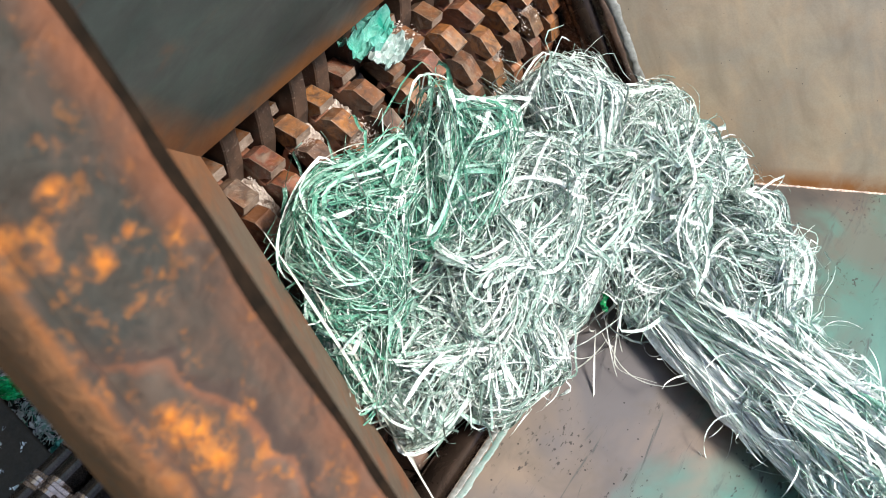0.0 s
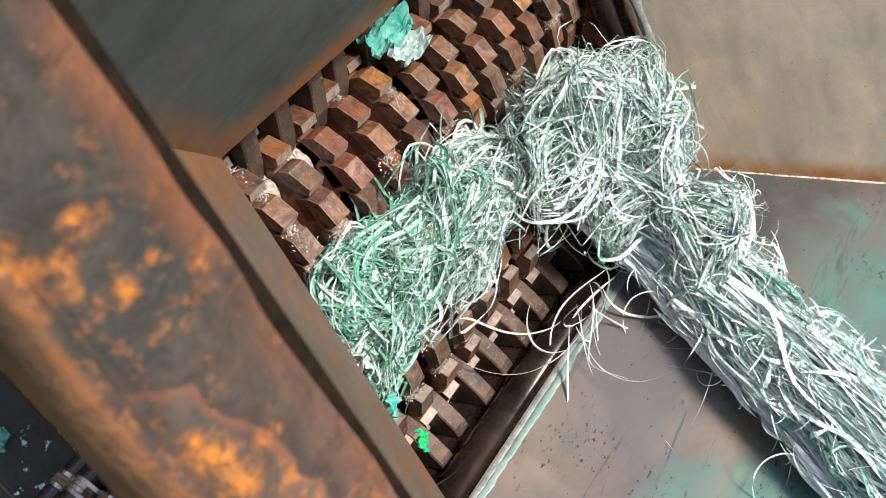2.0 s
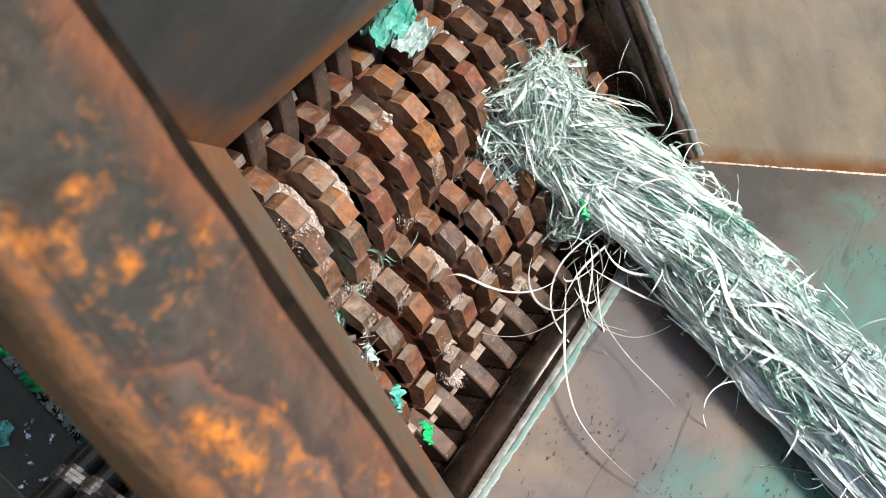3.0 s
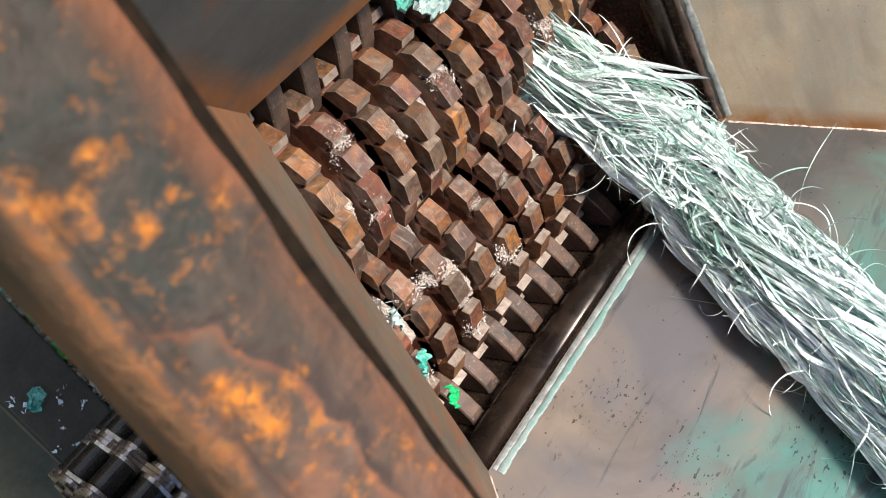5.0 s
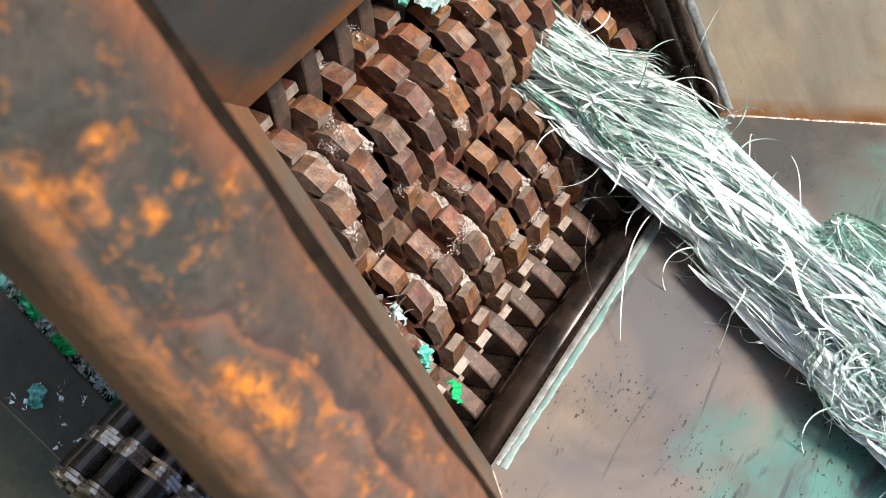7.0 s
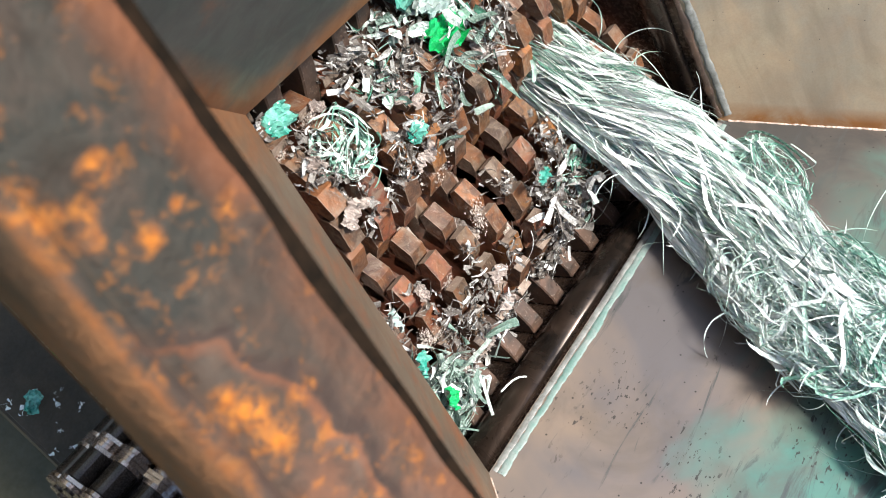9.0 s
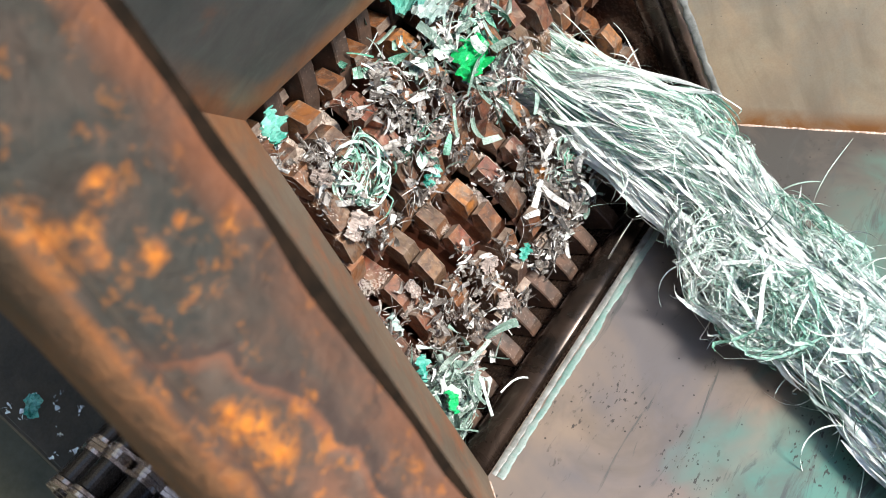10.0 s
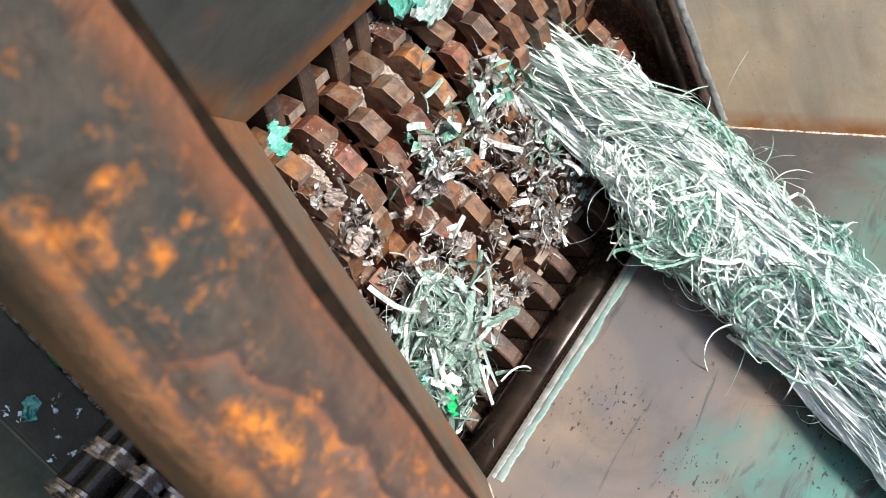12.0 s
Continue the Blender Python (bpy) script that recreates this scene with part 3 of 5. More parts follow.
# rim beam in the foreground: rusty angle, top leg and outer leg
def rim_beam():
    t = thing("rim_beam", "heavily rusted steel angle along the hopper rim", "beam")
    prof = [(-0.2530, RIM), (-0.2517, RIM - 0.003), (-0.2520, RIM - 0.009), (-0.256, RIM - 0.011), (-0.288, RIM - 0.011), (-0.2895, RIM - 0.038), (-0.2935, RIM - 0.0395),
            (-0.2975, RIM - 0.037), (-0.3000, RIM - 0.012), (-0.2995, RIM - 0.005), (-0.2965, RIM - 0.0008), (-0.2930, RIM + 0.0006), (-0.2908, RIM - 0.0004), (-0.2895, RIM - 0.0026), (-0.2880, RIM - 0.0008), (-0.2850, RIM)]
    g = Geo()
    k = 150
    y0, y1 = -0.26, 0.80
    n = len(prof)
    verts = []
    for i in range(k + 1):
        y = y0 + (y1 - y0) * i / k
        for x, z in prof:
            p = Vector((x, y, z))
            verts.append(p + Vector((1, 0.3, 1)) * 0.0010 * noise.noise(p * 45) + Vector((1, 0, 0.4)) * 0.0012 * noise.noise(p * 12))
    g.add(verts, [(i * n + j, i * n + (j + 1) % n, (i + 1) * n + (j + 1) % n, (i + 1) * n + j) for i in range(k) for j in range(n)])
    g.f += [tuple(range(n))[::-1], tuple(k * n + j for j in range(n))]
    g.m += [0, 0]
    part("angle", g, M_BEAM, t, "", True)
    # a black strip stands in for the shadow gap below the inner edge
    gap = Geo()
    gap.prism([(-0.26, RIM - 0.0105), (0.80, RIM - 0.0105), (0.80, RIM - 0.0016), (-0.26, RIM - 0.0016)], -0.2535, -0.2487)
    part("edge_seal", gap, M_EDGE_SHADE, t, "black strip standing in for the shadow along the inner edge")
    return t


rim_beam()


# ---- cutters ----
def tooth_mesh(sign):
    """One hooked block on the rim of a disc, at the top of the circle; sign: which way it travels along y."""
    g = Geo()
    h = THICK / 2
    prof = [(-0.0055, R), (-0.0290, R - 0.0085), (-0.0350, R - 0.0205), (-0.034, R - 0.040), (-0.008, R - 0.040), (-0.0105, R - 0.0215), (-0.0012, R - 0.0085)]
    prof = [(y * sign, z) for y, z in prof]
    if sign > 0:
        prof = prof[::-1]
    n = len(prof)
    c = 0.0005
    verts = []
    for x, inset in ((-h, c), (-h + c, 0), (h - c, 0), (h, c)):
        for y, z in prof:
            cy, cz = -0.015 * sign, R - 0.016
            s = 1 - inset / 0.02
            verts.append((x, cy + (y - cy) * s, cz + (z - cz) * s))
    g.add(verts, [])
    for k in range(3):
        for j in range(n):
            q = (k * n + j, k * n + (j + 1) % n, (k + 1) * n + (j + 1) % n, (k + 1) * n + j)
            g.f.append(q)
            ys = [prof[j], prof[(j + 1) % n]]
            front = all(p[0] * sign > -0.011 for p in ys) and min(p[1] for p in ys) > R - 0.013
            g.m.append(1 if front else 2 if k != 1 else 0)
    g.f += [tuple(range(n))[::-1], tuple(3 * n + j for j in range(n))]
    g.m += [0, 0]
    return g.mesh("tooth", [M_TOOTH, M_FRONT, M_EDGE])


def disc_mesh(radius, half, seg, name, mat):
    g = Geo()
    prof = [(-half, 0.028), (-half, radius - 0.002), (-half + 0.002, radius), (half - 0.002, radius), (half, radius - 0.002), (half, 0.028)]
    n = len(prof)
    verts = [(x, r * math.sin(2 * math.pi * i / seg), r * math.cos(2 * math.pi * i / seg)) for i in range(seg) for x, r in prof]
    g.add(verts, [(i * n + j, i * n + (j + 1) % n, ((i + 1) % seg) * n + (j + 1) % n, ((i + 1) % seg) * n + j) for i in range(seg) for j in range(n)])
    return g.mesh(name, [mat])


def fluff_mesh(seed):
    """Ground plastic packed behind a tooth: many tiny chips."""
    rnd = random.Random(seed)
    g = Geo()
    lumps = [(rnd.gauss(0, 0.004), rnd.gauss(0, 0.009)) for _ in range(6)]
    for _ in range(1250):
        x, y = rnd.choice(lumps)
        p = Vector((x + rnd.gauss(0, 0.0036), y + rnd.gauss(0, 0.0050), rnd.gauss(0, 0.0026)))
        s = rnd.uniform(0.0002, 0.0009)
        a = Vector((rnd.uniform(-1, 1), rnd.uniform(-1, 1), rnd.uniform(-.6, .6))) * s * 1.6
        b = Vector((rnd.uniform(-1, 1), rnd.uniform(-1, 1), rnd.uniform(-.6, .6))) * s
        g.add([p + a, p + b, p - a, p - b], [(0, 1, 2, 3)])
    return g.mesh("packed_fluff", [M_FLUFF])


def deposit_mesh(seed):
    """Ground plastic caked into the groove between two discs: a lumpy band round part of the spacer, with chips on it."""
    rnd = random.Random(seed)
    g = Geo()
    half, span = 0.0108, rnd.uniform(0.30, 0.62)
    ni, nj = 30, 9
    off = Vector((seed * 5.3, 1.7, 0.4))

    def height(u, w):
        q = Vector((u * 5, w * 2, 0)) + off
        end = max(0.0, 1 - abs(2 * u - 1) ** 3)
        return 0.0650 + end * (0.0170 + 0.0090 * noise.noise(q) + 0.0045 * noise.noise(q * 4) + 0.0030 * abs(2 * w - 1))

    def spot(u, w, more=0.0):
        a, r = (u - 0.5) * 2 * span, height(u, w) + more
        return Vector(((w * 2 - 1) * half, math.sin(a) * r, math.cos(a) * r))

    g.add([spot(i / ni, j / nj) for i in range(ni + 1) for j in range(nj + 1)],
          [(i * (nj + 1) + j, (i + 1) * (nj + 1) + j, (i + 1) * (nj + 1) + j + 1, i * (nj + 1) + j + 1) for i in range(ni) for j in range(nj)])
    for _ in range(900):
        u = min(max(rnd.gauss(0.5, 0.2), 0.02), 0.98)
        p = spot(u, rnd.uniform(0.05, 0.95), rnd.uniform(0.0002, 0.0020))
        k = rnd.uniform(0.0003, 0.0012)
        a = Vector((rnd.uniform(-1, 1), rnd.uniform(-1, 1), rnd.uniform(-.6, .6))) * k * 1.8
        b = Vector((rnd.uniform(-1, 1), rnd.uniform(-1, 1), rnd.uniform(-.6, .6))) * k
        g.add([p + a, p + b, p - a, p - b], [(0, 1, 2, 3)], 1)
    return g.mesh("caked_fluff", [M_CAKE, M_FLUFF])


DEPOSITS = [deposit_mesh(k) for k in range(6)]
DISCS_A = [0.0088 + PITCH * k for k in range(13)]
DISCS_B = [0.0312 + PITCH * k for k in range(12)]
FLUFF = [fluff_mesh(s) for s in range(5)]


def rotor(name, y, xs, sign, phase, step, label, seed):
    """A shaft with toothed discs; sign: the way in which its top travels along y."""
    t = thing(name, label, "shredder rotor", "shredder rotors")
    t.location = (0, y, AXIS_Z)
    g = Geo()
    seg = 24
    prof = [(-0.03, 0.001), (-0.03, 0.028), (-0.02, 0.03), (-0.001, 0.0655), (L + 0.001, 0.0655), (L + 0.01, 0.028)]
    n = len(prof)
    g.add([(x, r * math.sin(6.28318 * i / seg), r * math.cos(6.28318 * i / seg)) for i in range(seg) for x, r in prof],
          [(i * n + j, i * n + j + 1, ((i + 1) % seg) * n + j + 1, ((i + 1) % seg) * n + j) for i in range(seg) for j in range(n - 1)])
    part("shaft", g, M_DISC, t, "", True)
    dm = disc_mesh(R - 0.0205, THICK / 2, 52, "cutter_disc", M_DISC)
    tm = tooth_mesh(sign)
    rnd = random.Random(seed)
    for k, x in enumerate(xs):
        d = part("cutter_disc", dm, None, t)
        d.location = (x, 0, 0)
        for i in range(TEETH):
            a = math.radians(phase + step * k + 360 / TEETH * i)
            o = part("tooth", tm, None, d)
            o.rotation_euler = (-a * sign, 0, 0)
            if rnd.random() < 0.22:
                f = part("packed_fluff", rnd.choice(FLUFF), None, d)
                aa = (a + math.radians(2.5)) * sign
                r = R - 0.011
                f.location = (rnd.uniform(-0.003, 0.003), math.sin(aa) * r, math.cos(aa) * r)
                f.rotation_euler = (-aa, 0, rnd.uniform(0, 3))
                k2 = rnd.uniform(0.6, 1.35)
                f.scale = (k2, k2 * rnd.uniform(0.8, 1.3), k2)
        for i in range(4):
            if rnd.random() < (0.62 if x < 0.3 else 0.35):
                f = part("caked_fluff", rnd.choice(DEPOSITS), None, t, "pale ground plastic caked between the discs")
                f.location = (x + PITCH / 2, 0, 0)
                f.rotation_euler = (rnd.uniform(-0.5, 0.5) + 1.5708 * i, 0, 0)
    return t


# angles at 5 s, in degrees past the top towards the middle
STEP_A, STEP_B = -3.4, -4.3
ROTOR_A = rotor("shredder_rotor", Y_A, DISCS_A, -1, 7.1, STEP_A, "rusty shredder rotor with hooked cutter teeth, turning inwards", 4)
ROTOR_B = rotor("shredder_rotor", Y_B, DISCS_B, 1, 8.3, STEP_B, "rusty shredder rotor with hooked cutter teeth, turning inwards", 9)


def comb(outline, xs, label, mat, seed):
    """Fixed cleaning fingers between the discs, held by the wall."""
    t = thing("cleaning_comb", label, "comb", "cleaning combs")
    g = Geo()
    h = 0.0098
    g.prism(outline, -h, h)
    me = g.mesh("finger", [mat])
    rnd = random.Random(seed)
    for x in xs:
        o = part("finger", me, None, t)
        o.location = (x + rnd.uniform(-0.0012, 0.0012), 0, rnd.uniform(-0.008, 0.003))
        bevel(o, 0.0015, 1) if o.data.users == 1 else None
    return t


comb([(0.4225, -0.056), (0.402, -0.064), (0.380, -0.073), (0.358, -0.085), (0.342, -0.098), (0.334, -0.112), (0.345, -0.125), (0.365, -0.140), (0.375, -0.165), (0.4225, -0.20)],
     [x - 0.0225 for x in DISCS_A[1:]], "grey steel cleaning fingers between the cutter discs", M_COMB, 1)
comb([(-0.0015, -0.050), (-0.0015, -0.20), (0.020, -0.175), (0.028, -0.150), (0.042, -0.118), (0.056, -0.100), (0.056, -0.083), (0.044, -0.070), (0.026, -0.059), (0.010, -0.052)],
     [x - 0.0225 for x in DISCS_B[1:]], "rusty steel cleaning fingers between the cutter discs", M_FINGER, 2)


# ---- outside the hopper: base frame, floor, chain coupling ----
g = Geo()
g.face([(-40, -40, -0.75), (40, -40, -0.75), (40, 40, -0.75), (-40, 40, -0.75)])
tagged(part("ground", g, M_FLOOR), "dusty dark concrete floor", "floor", kind="structure")


def base_frame():
    t = thing("base_frame", "dark painted flat bar of the machine frame with scraps on it", "machine frame")
    bevel(part("bar", box_geo(-0.198, -0.121, -0.35, 0.75, -0.442, -0.42), M_BASE, t), 0.003)
    for y in (-0.30, 0.70):
        bevel(part("leg", box_geo(-0.19, -0.13, y - 0.03, y + 0.03, -0.75, -0.443), M_BASE, t), 0.003)
    bevel(part("ledge", box_geo(-0.1205, -0.012, -0.35, 0.75, -0.475, -0.445), M_BLACK, t), 0.002)
    return t


base_frame()


def chain_coupling(y, x, z):
    """A double-strand roller chain wrapped round two sprockets on the shaft end."""
    t = thing("chain_coupling", "oily dark double-strand roller chain coupling on the shaft", "chain coupling")
    t.location = (x, y, z)
    rp, n = 0.068, 12
    g = Geo()
    seg = 32
    prof = [(-0.055, 0.03), (-0.055, 0.052), (0.055, 0.052), (0.055, 0.03)]
    g.add([(px, r * math.sin(6.28318 * i / seg), r * math.cos(6.28318 * i / seg)) for i in range(seg) for px, r in prof],
          [(i * 4 + j, i * 4 + j + 1, ((i + 1) % seg) * 4 + j + 1, ((i + 1) % seg) * 4 + j) for i in range(seg) for j in range(3)])
    part("hub", g, M_BLACK, t, "", True)
    sg = Geo()
    sg.prism([(0.024 * math.cos(6.28318 * i / 20), 0.024 * math.sin(6.28318 * i / 20)) for i in range(20)], -0.075, 0.166)
    part("shaft", sg, M_BLACK, t)
    rg = Geo()
    for x0, x1, r in ((-0.041, -0.009, 0.0152), (0.009, 0.041, 0.0152), (-0.054, 0.054, 0.0055)):
        ring = [(math.cos(6.28318 * i / 28) * r, math.sin(6.28318 * i / 28) * r) for i in range(28)]
        rg.prism(ring, x0, x1)
    roller = rg.mesh("roller", [M_BLACK])
    pg = Geo()
    d = 2 * rp * math.sin(math.pi / n)
    out = [(-d / 2 + 0.0165 * math.cos(a), 0.0165 * math.sin(a)) for a in [math.pi / 2 + math.pi * i / 15 for i in range(16)]]
    out += [(0, -0.0100)] + [(d / 2 + 0.0165 * math.cos(a), 0.0165 * math.sin(a)) for a in [-math.pi / 2 + math.pi * i / 15 for i in range(16)]] + [(0, 0.0100)]
    pg.prism(out, -0.0021, 0.0021)
    plate = pg.mesh("link_plate", [M_CHAIN])
    for i in range(n):
        a = 2 * math.pi * i / n
        o = part("roller", roller, None, t)
        o.location = (0, rp * math.sin(a), rp * math.cos(a))
        am = a + math.pi / n
        rr = rp * math.cos(math.pi / n)
        inner = i % 2
        for xx in (-0.0495, -0.0024, 0.0024, 0.0495) if inner else (-0.0445, 0.0445, -0.0070, 0.0070):
            q = part("link_plate", plate, None, t)
            q.location = (xx, rr * math.sin(am), rr * math.cos(am))
            q.rotation_euler = (-am, 0, 0)
    return t


COUPLING = chain_coupling(0.100, -0.176, -0.285)


# ---- plastic tape: rope, tangles, shreds, film ----
def curl(rnd, start, heading, length, steps, wander, keep=0.0):
    """A tape's way: it starts somewhere, heads off and wanders."""
    p, d = Vector(start), Vector(heading).normalized()
    axis = Vector((rnd.gauss(0, 1), rnd.gauss(0, 1), rnd.gauss(0, 1))).normalized()
    pts = [p.copy()]
    for _ in range(steps):
        d = (Matrix.Rotation(wander * rnd.uniform(0.4, 1.2), 3, axis) @ d + Vector(heading) * keep).normalized()
        p = p + d * length / steps
        pts.append(p.copy())
    return pts


def rope_piece_mesh(seed, length=0.20, radius=0.040, count=150, hair=34):
    """A bundle of tapes lying along y, tightest in the middle, with loose ends standing off."""
    rnd = random.Random(seed)
    g = Geo()
    locks = [(6.283 * k / 9 + rnd.uniform(-0.4, 0.4), radius * rnd.uniform(0.55, 0.92), rnd.gauss(0.15, 0.85), 2 if k % 3 == 1 else 0) for k in range(9)]
    for _ in range(count):
        la, lr, sweep, shade = rnd.choice(locks)
        cx, cz = math.cos(la) * lr + rnd.gauss(0, 0.10) * radius, math.sin(la) * lr + rnd.gauss(0, 0.10) * radius
        if rnd.random() < 0.3:
            cx, cz = rnd.gauss(0, 0.5) * radius, rnd.gauss(0, 0.5) * radius
        a, r = math.atan2(cz, cx), min(math.hypot(cx, cz), radius * 1.08)
        da, dr = sweep + rnd.gauss(0, 0.28), rnd.gauss(0, 0.30)
        if rnd.random() < 0.12:
            da = rnd.gauss(0, 1.3)
        y0 = rnd.uniform(-0.62, 0.05) * length
        y1 = y0 + length * rnd.uniform(0.45, 0.95)
        w1, w2 = rnd.uniform(0, 6), rnd.uniform(0.0004, 0.0030)
        pts = []
        f1, f2, w3 = rnd.uniform(4, 16), rnd.uniform(4, 16), rnd.choice((0.3, 0.5, 0.9, 1.8))
        for i in range(14):
            u = i / 13
            aa, rr = a + da * u, r * (1 + dr * (u - 0.5)) * (1 - 0.30 * (2 * u - 1) ** 6)
            y = y0 + (y1 - y0) * u
            pts.append((math.cos(aa) * rr + w2 * w3 * math.sin(w1 + f1 * u), y, math.sin(aa) * rr * 0.72 + w2 * w3 * math.cos(w1 * 1.7 + f2 * u)))
        g.ribbon(pts, rnd.choice((0.0005, 0.0005, 0.0006, 0.0008, 0.0010, 0.0014, 0.0020, 0.0030, 0.0050)), rnd.gauss(0, 1.2), rnd.gauss(0, 0.9), shade if rnd.random() < 0.75 else 0)
    for _ in range(44):
        a, da, w1 = rnd.uniform(0, 6.283), rnd.gauss(0.1, 0.8), rnd.uniform(0, 6)
        y0 = rnd.uniform(-0.6, -0.1) * length
        reach = length * rnd.uniform(0.3, 0.8)
        pts = [(math.cos(a + da * u) * radius * (1.0 + 0.10 * math.sin(w1 + 3 * u)) + 0.002 * math.sin(w1 + 7 * u), y0 + reach * u, math.sin(a + da * u) * radius * 0.76 + 0.002 * math.cos(w1 + 6 * u)) for u in [i / 15 for i in range(16)]]
        g.ribbon(pts, rnd.choice((0.0018, 0.0025, 0.0035, 0.0050, 0.0080)), rnd.gauss(0, 0.8), a + 1.57, 1)
    for _ in range(4):
        a = rnd.uniform(0, 6.283)
        s = (math.cos(a) * radius, rnd.uniform(-0.3, 0.3) * length, math.sin(a) * radius * 0.72)
        h = (math.cos(a) * 0.8, rnd.choice((-1, 1)) * rnd.uniform(0.5, 1.2), math.sin(a) * 0.8)
        g.ribbon(curl(rnd, s, h, rnd.uniform(0.06, 0.13), 16, rnd.uniform(0.12, 0.30)), rnd.uniform(0.0008, 0.0014), rnd.gauss(0, 1.5), rnd.uniform(0, 3))
    for _ in range(hair):
        a, r = rnd.uniform(0, 6.283), radius * rnd.uniform(0.8, 1.0)
        s = (math.cos(a) * r, rnd.uniform(-0.4, 0.4) * length, math.sin(a) * r * 0.72)
        h = (math.cos(a) * rnd.uniform(0.2, 1), rnd.choice((-1, 1)) * rnd.uniform(0.4, 1.5), math.sin(a) * rnd.uniform(0.2, 1))
        g.ribbon(curl(rnd, s, h, rnd.uniform(0.03, 0.085), 10, rnd.uniform(0.15, 0.45)), rnd.uniform(0.0007, 0.0018), rnd.gauss(0, 1.5), rnd.uniform(0, 3))
    return g


def tangle_geo(seed, rx, ry, rz, count, width=0.0018):
    """A springy tangle of flat tapes: locks that run together, crossed by single loops, with kinks and loose ends."""
    rnd = random.Random(seed)
    g = Geo()
    off = Vector((seed * 3.1, seed * 1.7, 0))
    for i in range(count):
        v = Vector((rnd.gauss(0, 1), rnd.gauss(0, 1), rnd.gauss(0, 1))).normalized() * rnd.random() ** 0.25
        flow = noise.noise_vector(v * 1.1 + off).normalized()
        d = (flow - v * 0.8 * flow.dot(v)) * rnd.choice((-1, 1)) + Vector((rnd.gauss(0, 1), rnd.gauss(0, 1), rnd.gauss(0, 0.6))) * rnd.choice((0.15, 0.3, 0.3, 1.2))
        d.normalize()
        axis = Vector((rnd.gauss(0, 1), rnd.gauss(0, 1), rnd.gauss(0, 1))).normalized()
        bend, n = rnd.gauss(0, 0.07), rnd.randint(5, 14)
        loose = 1.45 if rnd.random() < 0.08 else rnd.uniform(0.95, 1.18)
        pts = []
        for _ in range(n):
            q = v + noise.noise_vector(v * 0.9 + off) * 0.55
            pts.append(Vector((q.x * rx, q.y * ry, q.z * rz)))
            if rnd.random() < 0.06:
                d = (d + Vector((rnd.gauss(0, 1), rnd.gauss(0, 1), rnd.gauss(0, 1))) * 0.5).normalized()
            d = Matrix.Rotation(bend, 3, axis) @ d
            v = v + d * 0.16
            if v.length > loose:
                v = v * (loose / v.length)
                d = (d - v.normalized() * max(d.dot(v.normalized()), 0) * 1.1).normalized()
        g.ribbon(pts, width * rnd.choice((0.3, 0.36, 0.45, 0.6, 0.8, 1.1, 1.6, 2.6)), rnd.gauss(0, 1.1), rnd.gauss(0, 0.9))
    return g


def film_geo(seed, size, folds=5):
    """A crumpled scrap of thick film."""
    rnd = random.Random(seed)
    g = Geo()
    k = 16
    off = Vector((rnd.uniform(0, 50), rnd.uniform(0, 50), 0))
    grid, under = [], []
    for i in range(k + 1):
        for j in range(k + 1):
            u, w = i / k - 0.5, j / k - 0.5
            q = off + Vector((u, w, 0)) * folds
            e = (1 - 0.9 * abs(u * w)) * 1.08 + 0.10 * noise.noise(q * 0.7 + Vector((9, 3, 5)))
            p = Vector((u * e + 0.035 * noise.noise(q * 1.5), w * e * 0.7 + 0.035 * noise.noise(q * 2 + Vector((5, 5, 5))), 0.30 * noise.noise(q * 0.8 + Vector((0, 7, 1))) + 0.12 * noise.noise(q * 2.5) + 0.16 * abs(noise.noise(q * 1.3 + Vector((3, 1, 8)))))) * size
            grid.append(p)
            under.append(p - Vector((0, 0, 0.0006)))
    n = (k + 1) ** 2
    fs = [(i * (k + 1) + j, (i + 1) * (k + 1) + j, (i + 1) * (k + 1) + j + 1, i * (k + 1) + j + 1) for i in range(k) for j in range(k)]
    g.add(grid + under, fs + [tuple(x + n for x in q[::-1]) for q in fs])
    return g


def shred_geo(seed, size, count):
    """A pinch of short chopped tapes and flakes."""
    rnd = random.Random(seed)
    g = Geo()
    for _ in range(count):
        s = Vector((rnd.gauss(0, 0.5), rnd.gauss(0, 0.5), abs(rnd.gauss(0, 0.2)))) * size
        h = Vector((rnd.gauss(0, 1), rnd.gauss(0, 1), rnd.gauss(0, 0.35)))
        g.ribbon(curl(rnd, s, h, rnd.uniform(0.25, 1.0) * size, 6, rnd.uniform(0.03, 0.35)), rnd.choice((0.0006, 0.0009, 0.0014, 0.0022, 0.0036, 0.0055) if size < 0.0221 else (0.0012, 0.0020, 0.0032, 0.0048, 0.0070, 0.0095)), rnd.gauss(0, 1.2), rnd.uniform(0, 3))
    return g


# the way of the rope: from above over the slide plate into the gap between the rotors
WAY = [Vector(p) for p in ((-0.28, -0.50, 1.15), (-0.14, -0.40, 0.90), (-0.015, -0.31, 0.70), (0.105, -0.225, 0.52), (0.192, -0.145, 0.375), (0.275, -0.081, 0.252), (0.322, -0.040, 0.170), (0.372, -0.003, 0.102), (0.398, 0.030, 0.058), (0.400, 0.072, 0.028),
                           (0.404, 0.108, 0.000), (0.408, 0.142, -0.035), (0.412, 0.168, -0.090), (0.414, 0.183, -0.170), (0.414, 0.186, -0.280))]
LEN = [0.0]
for a, b in zip(WAY, WAY[1:]):
    LEN.append(LEN[-1] + (b - a).length)


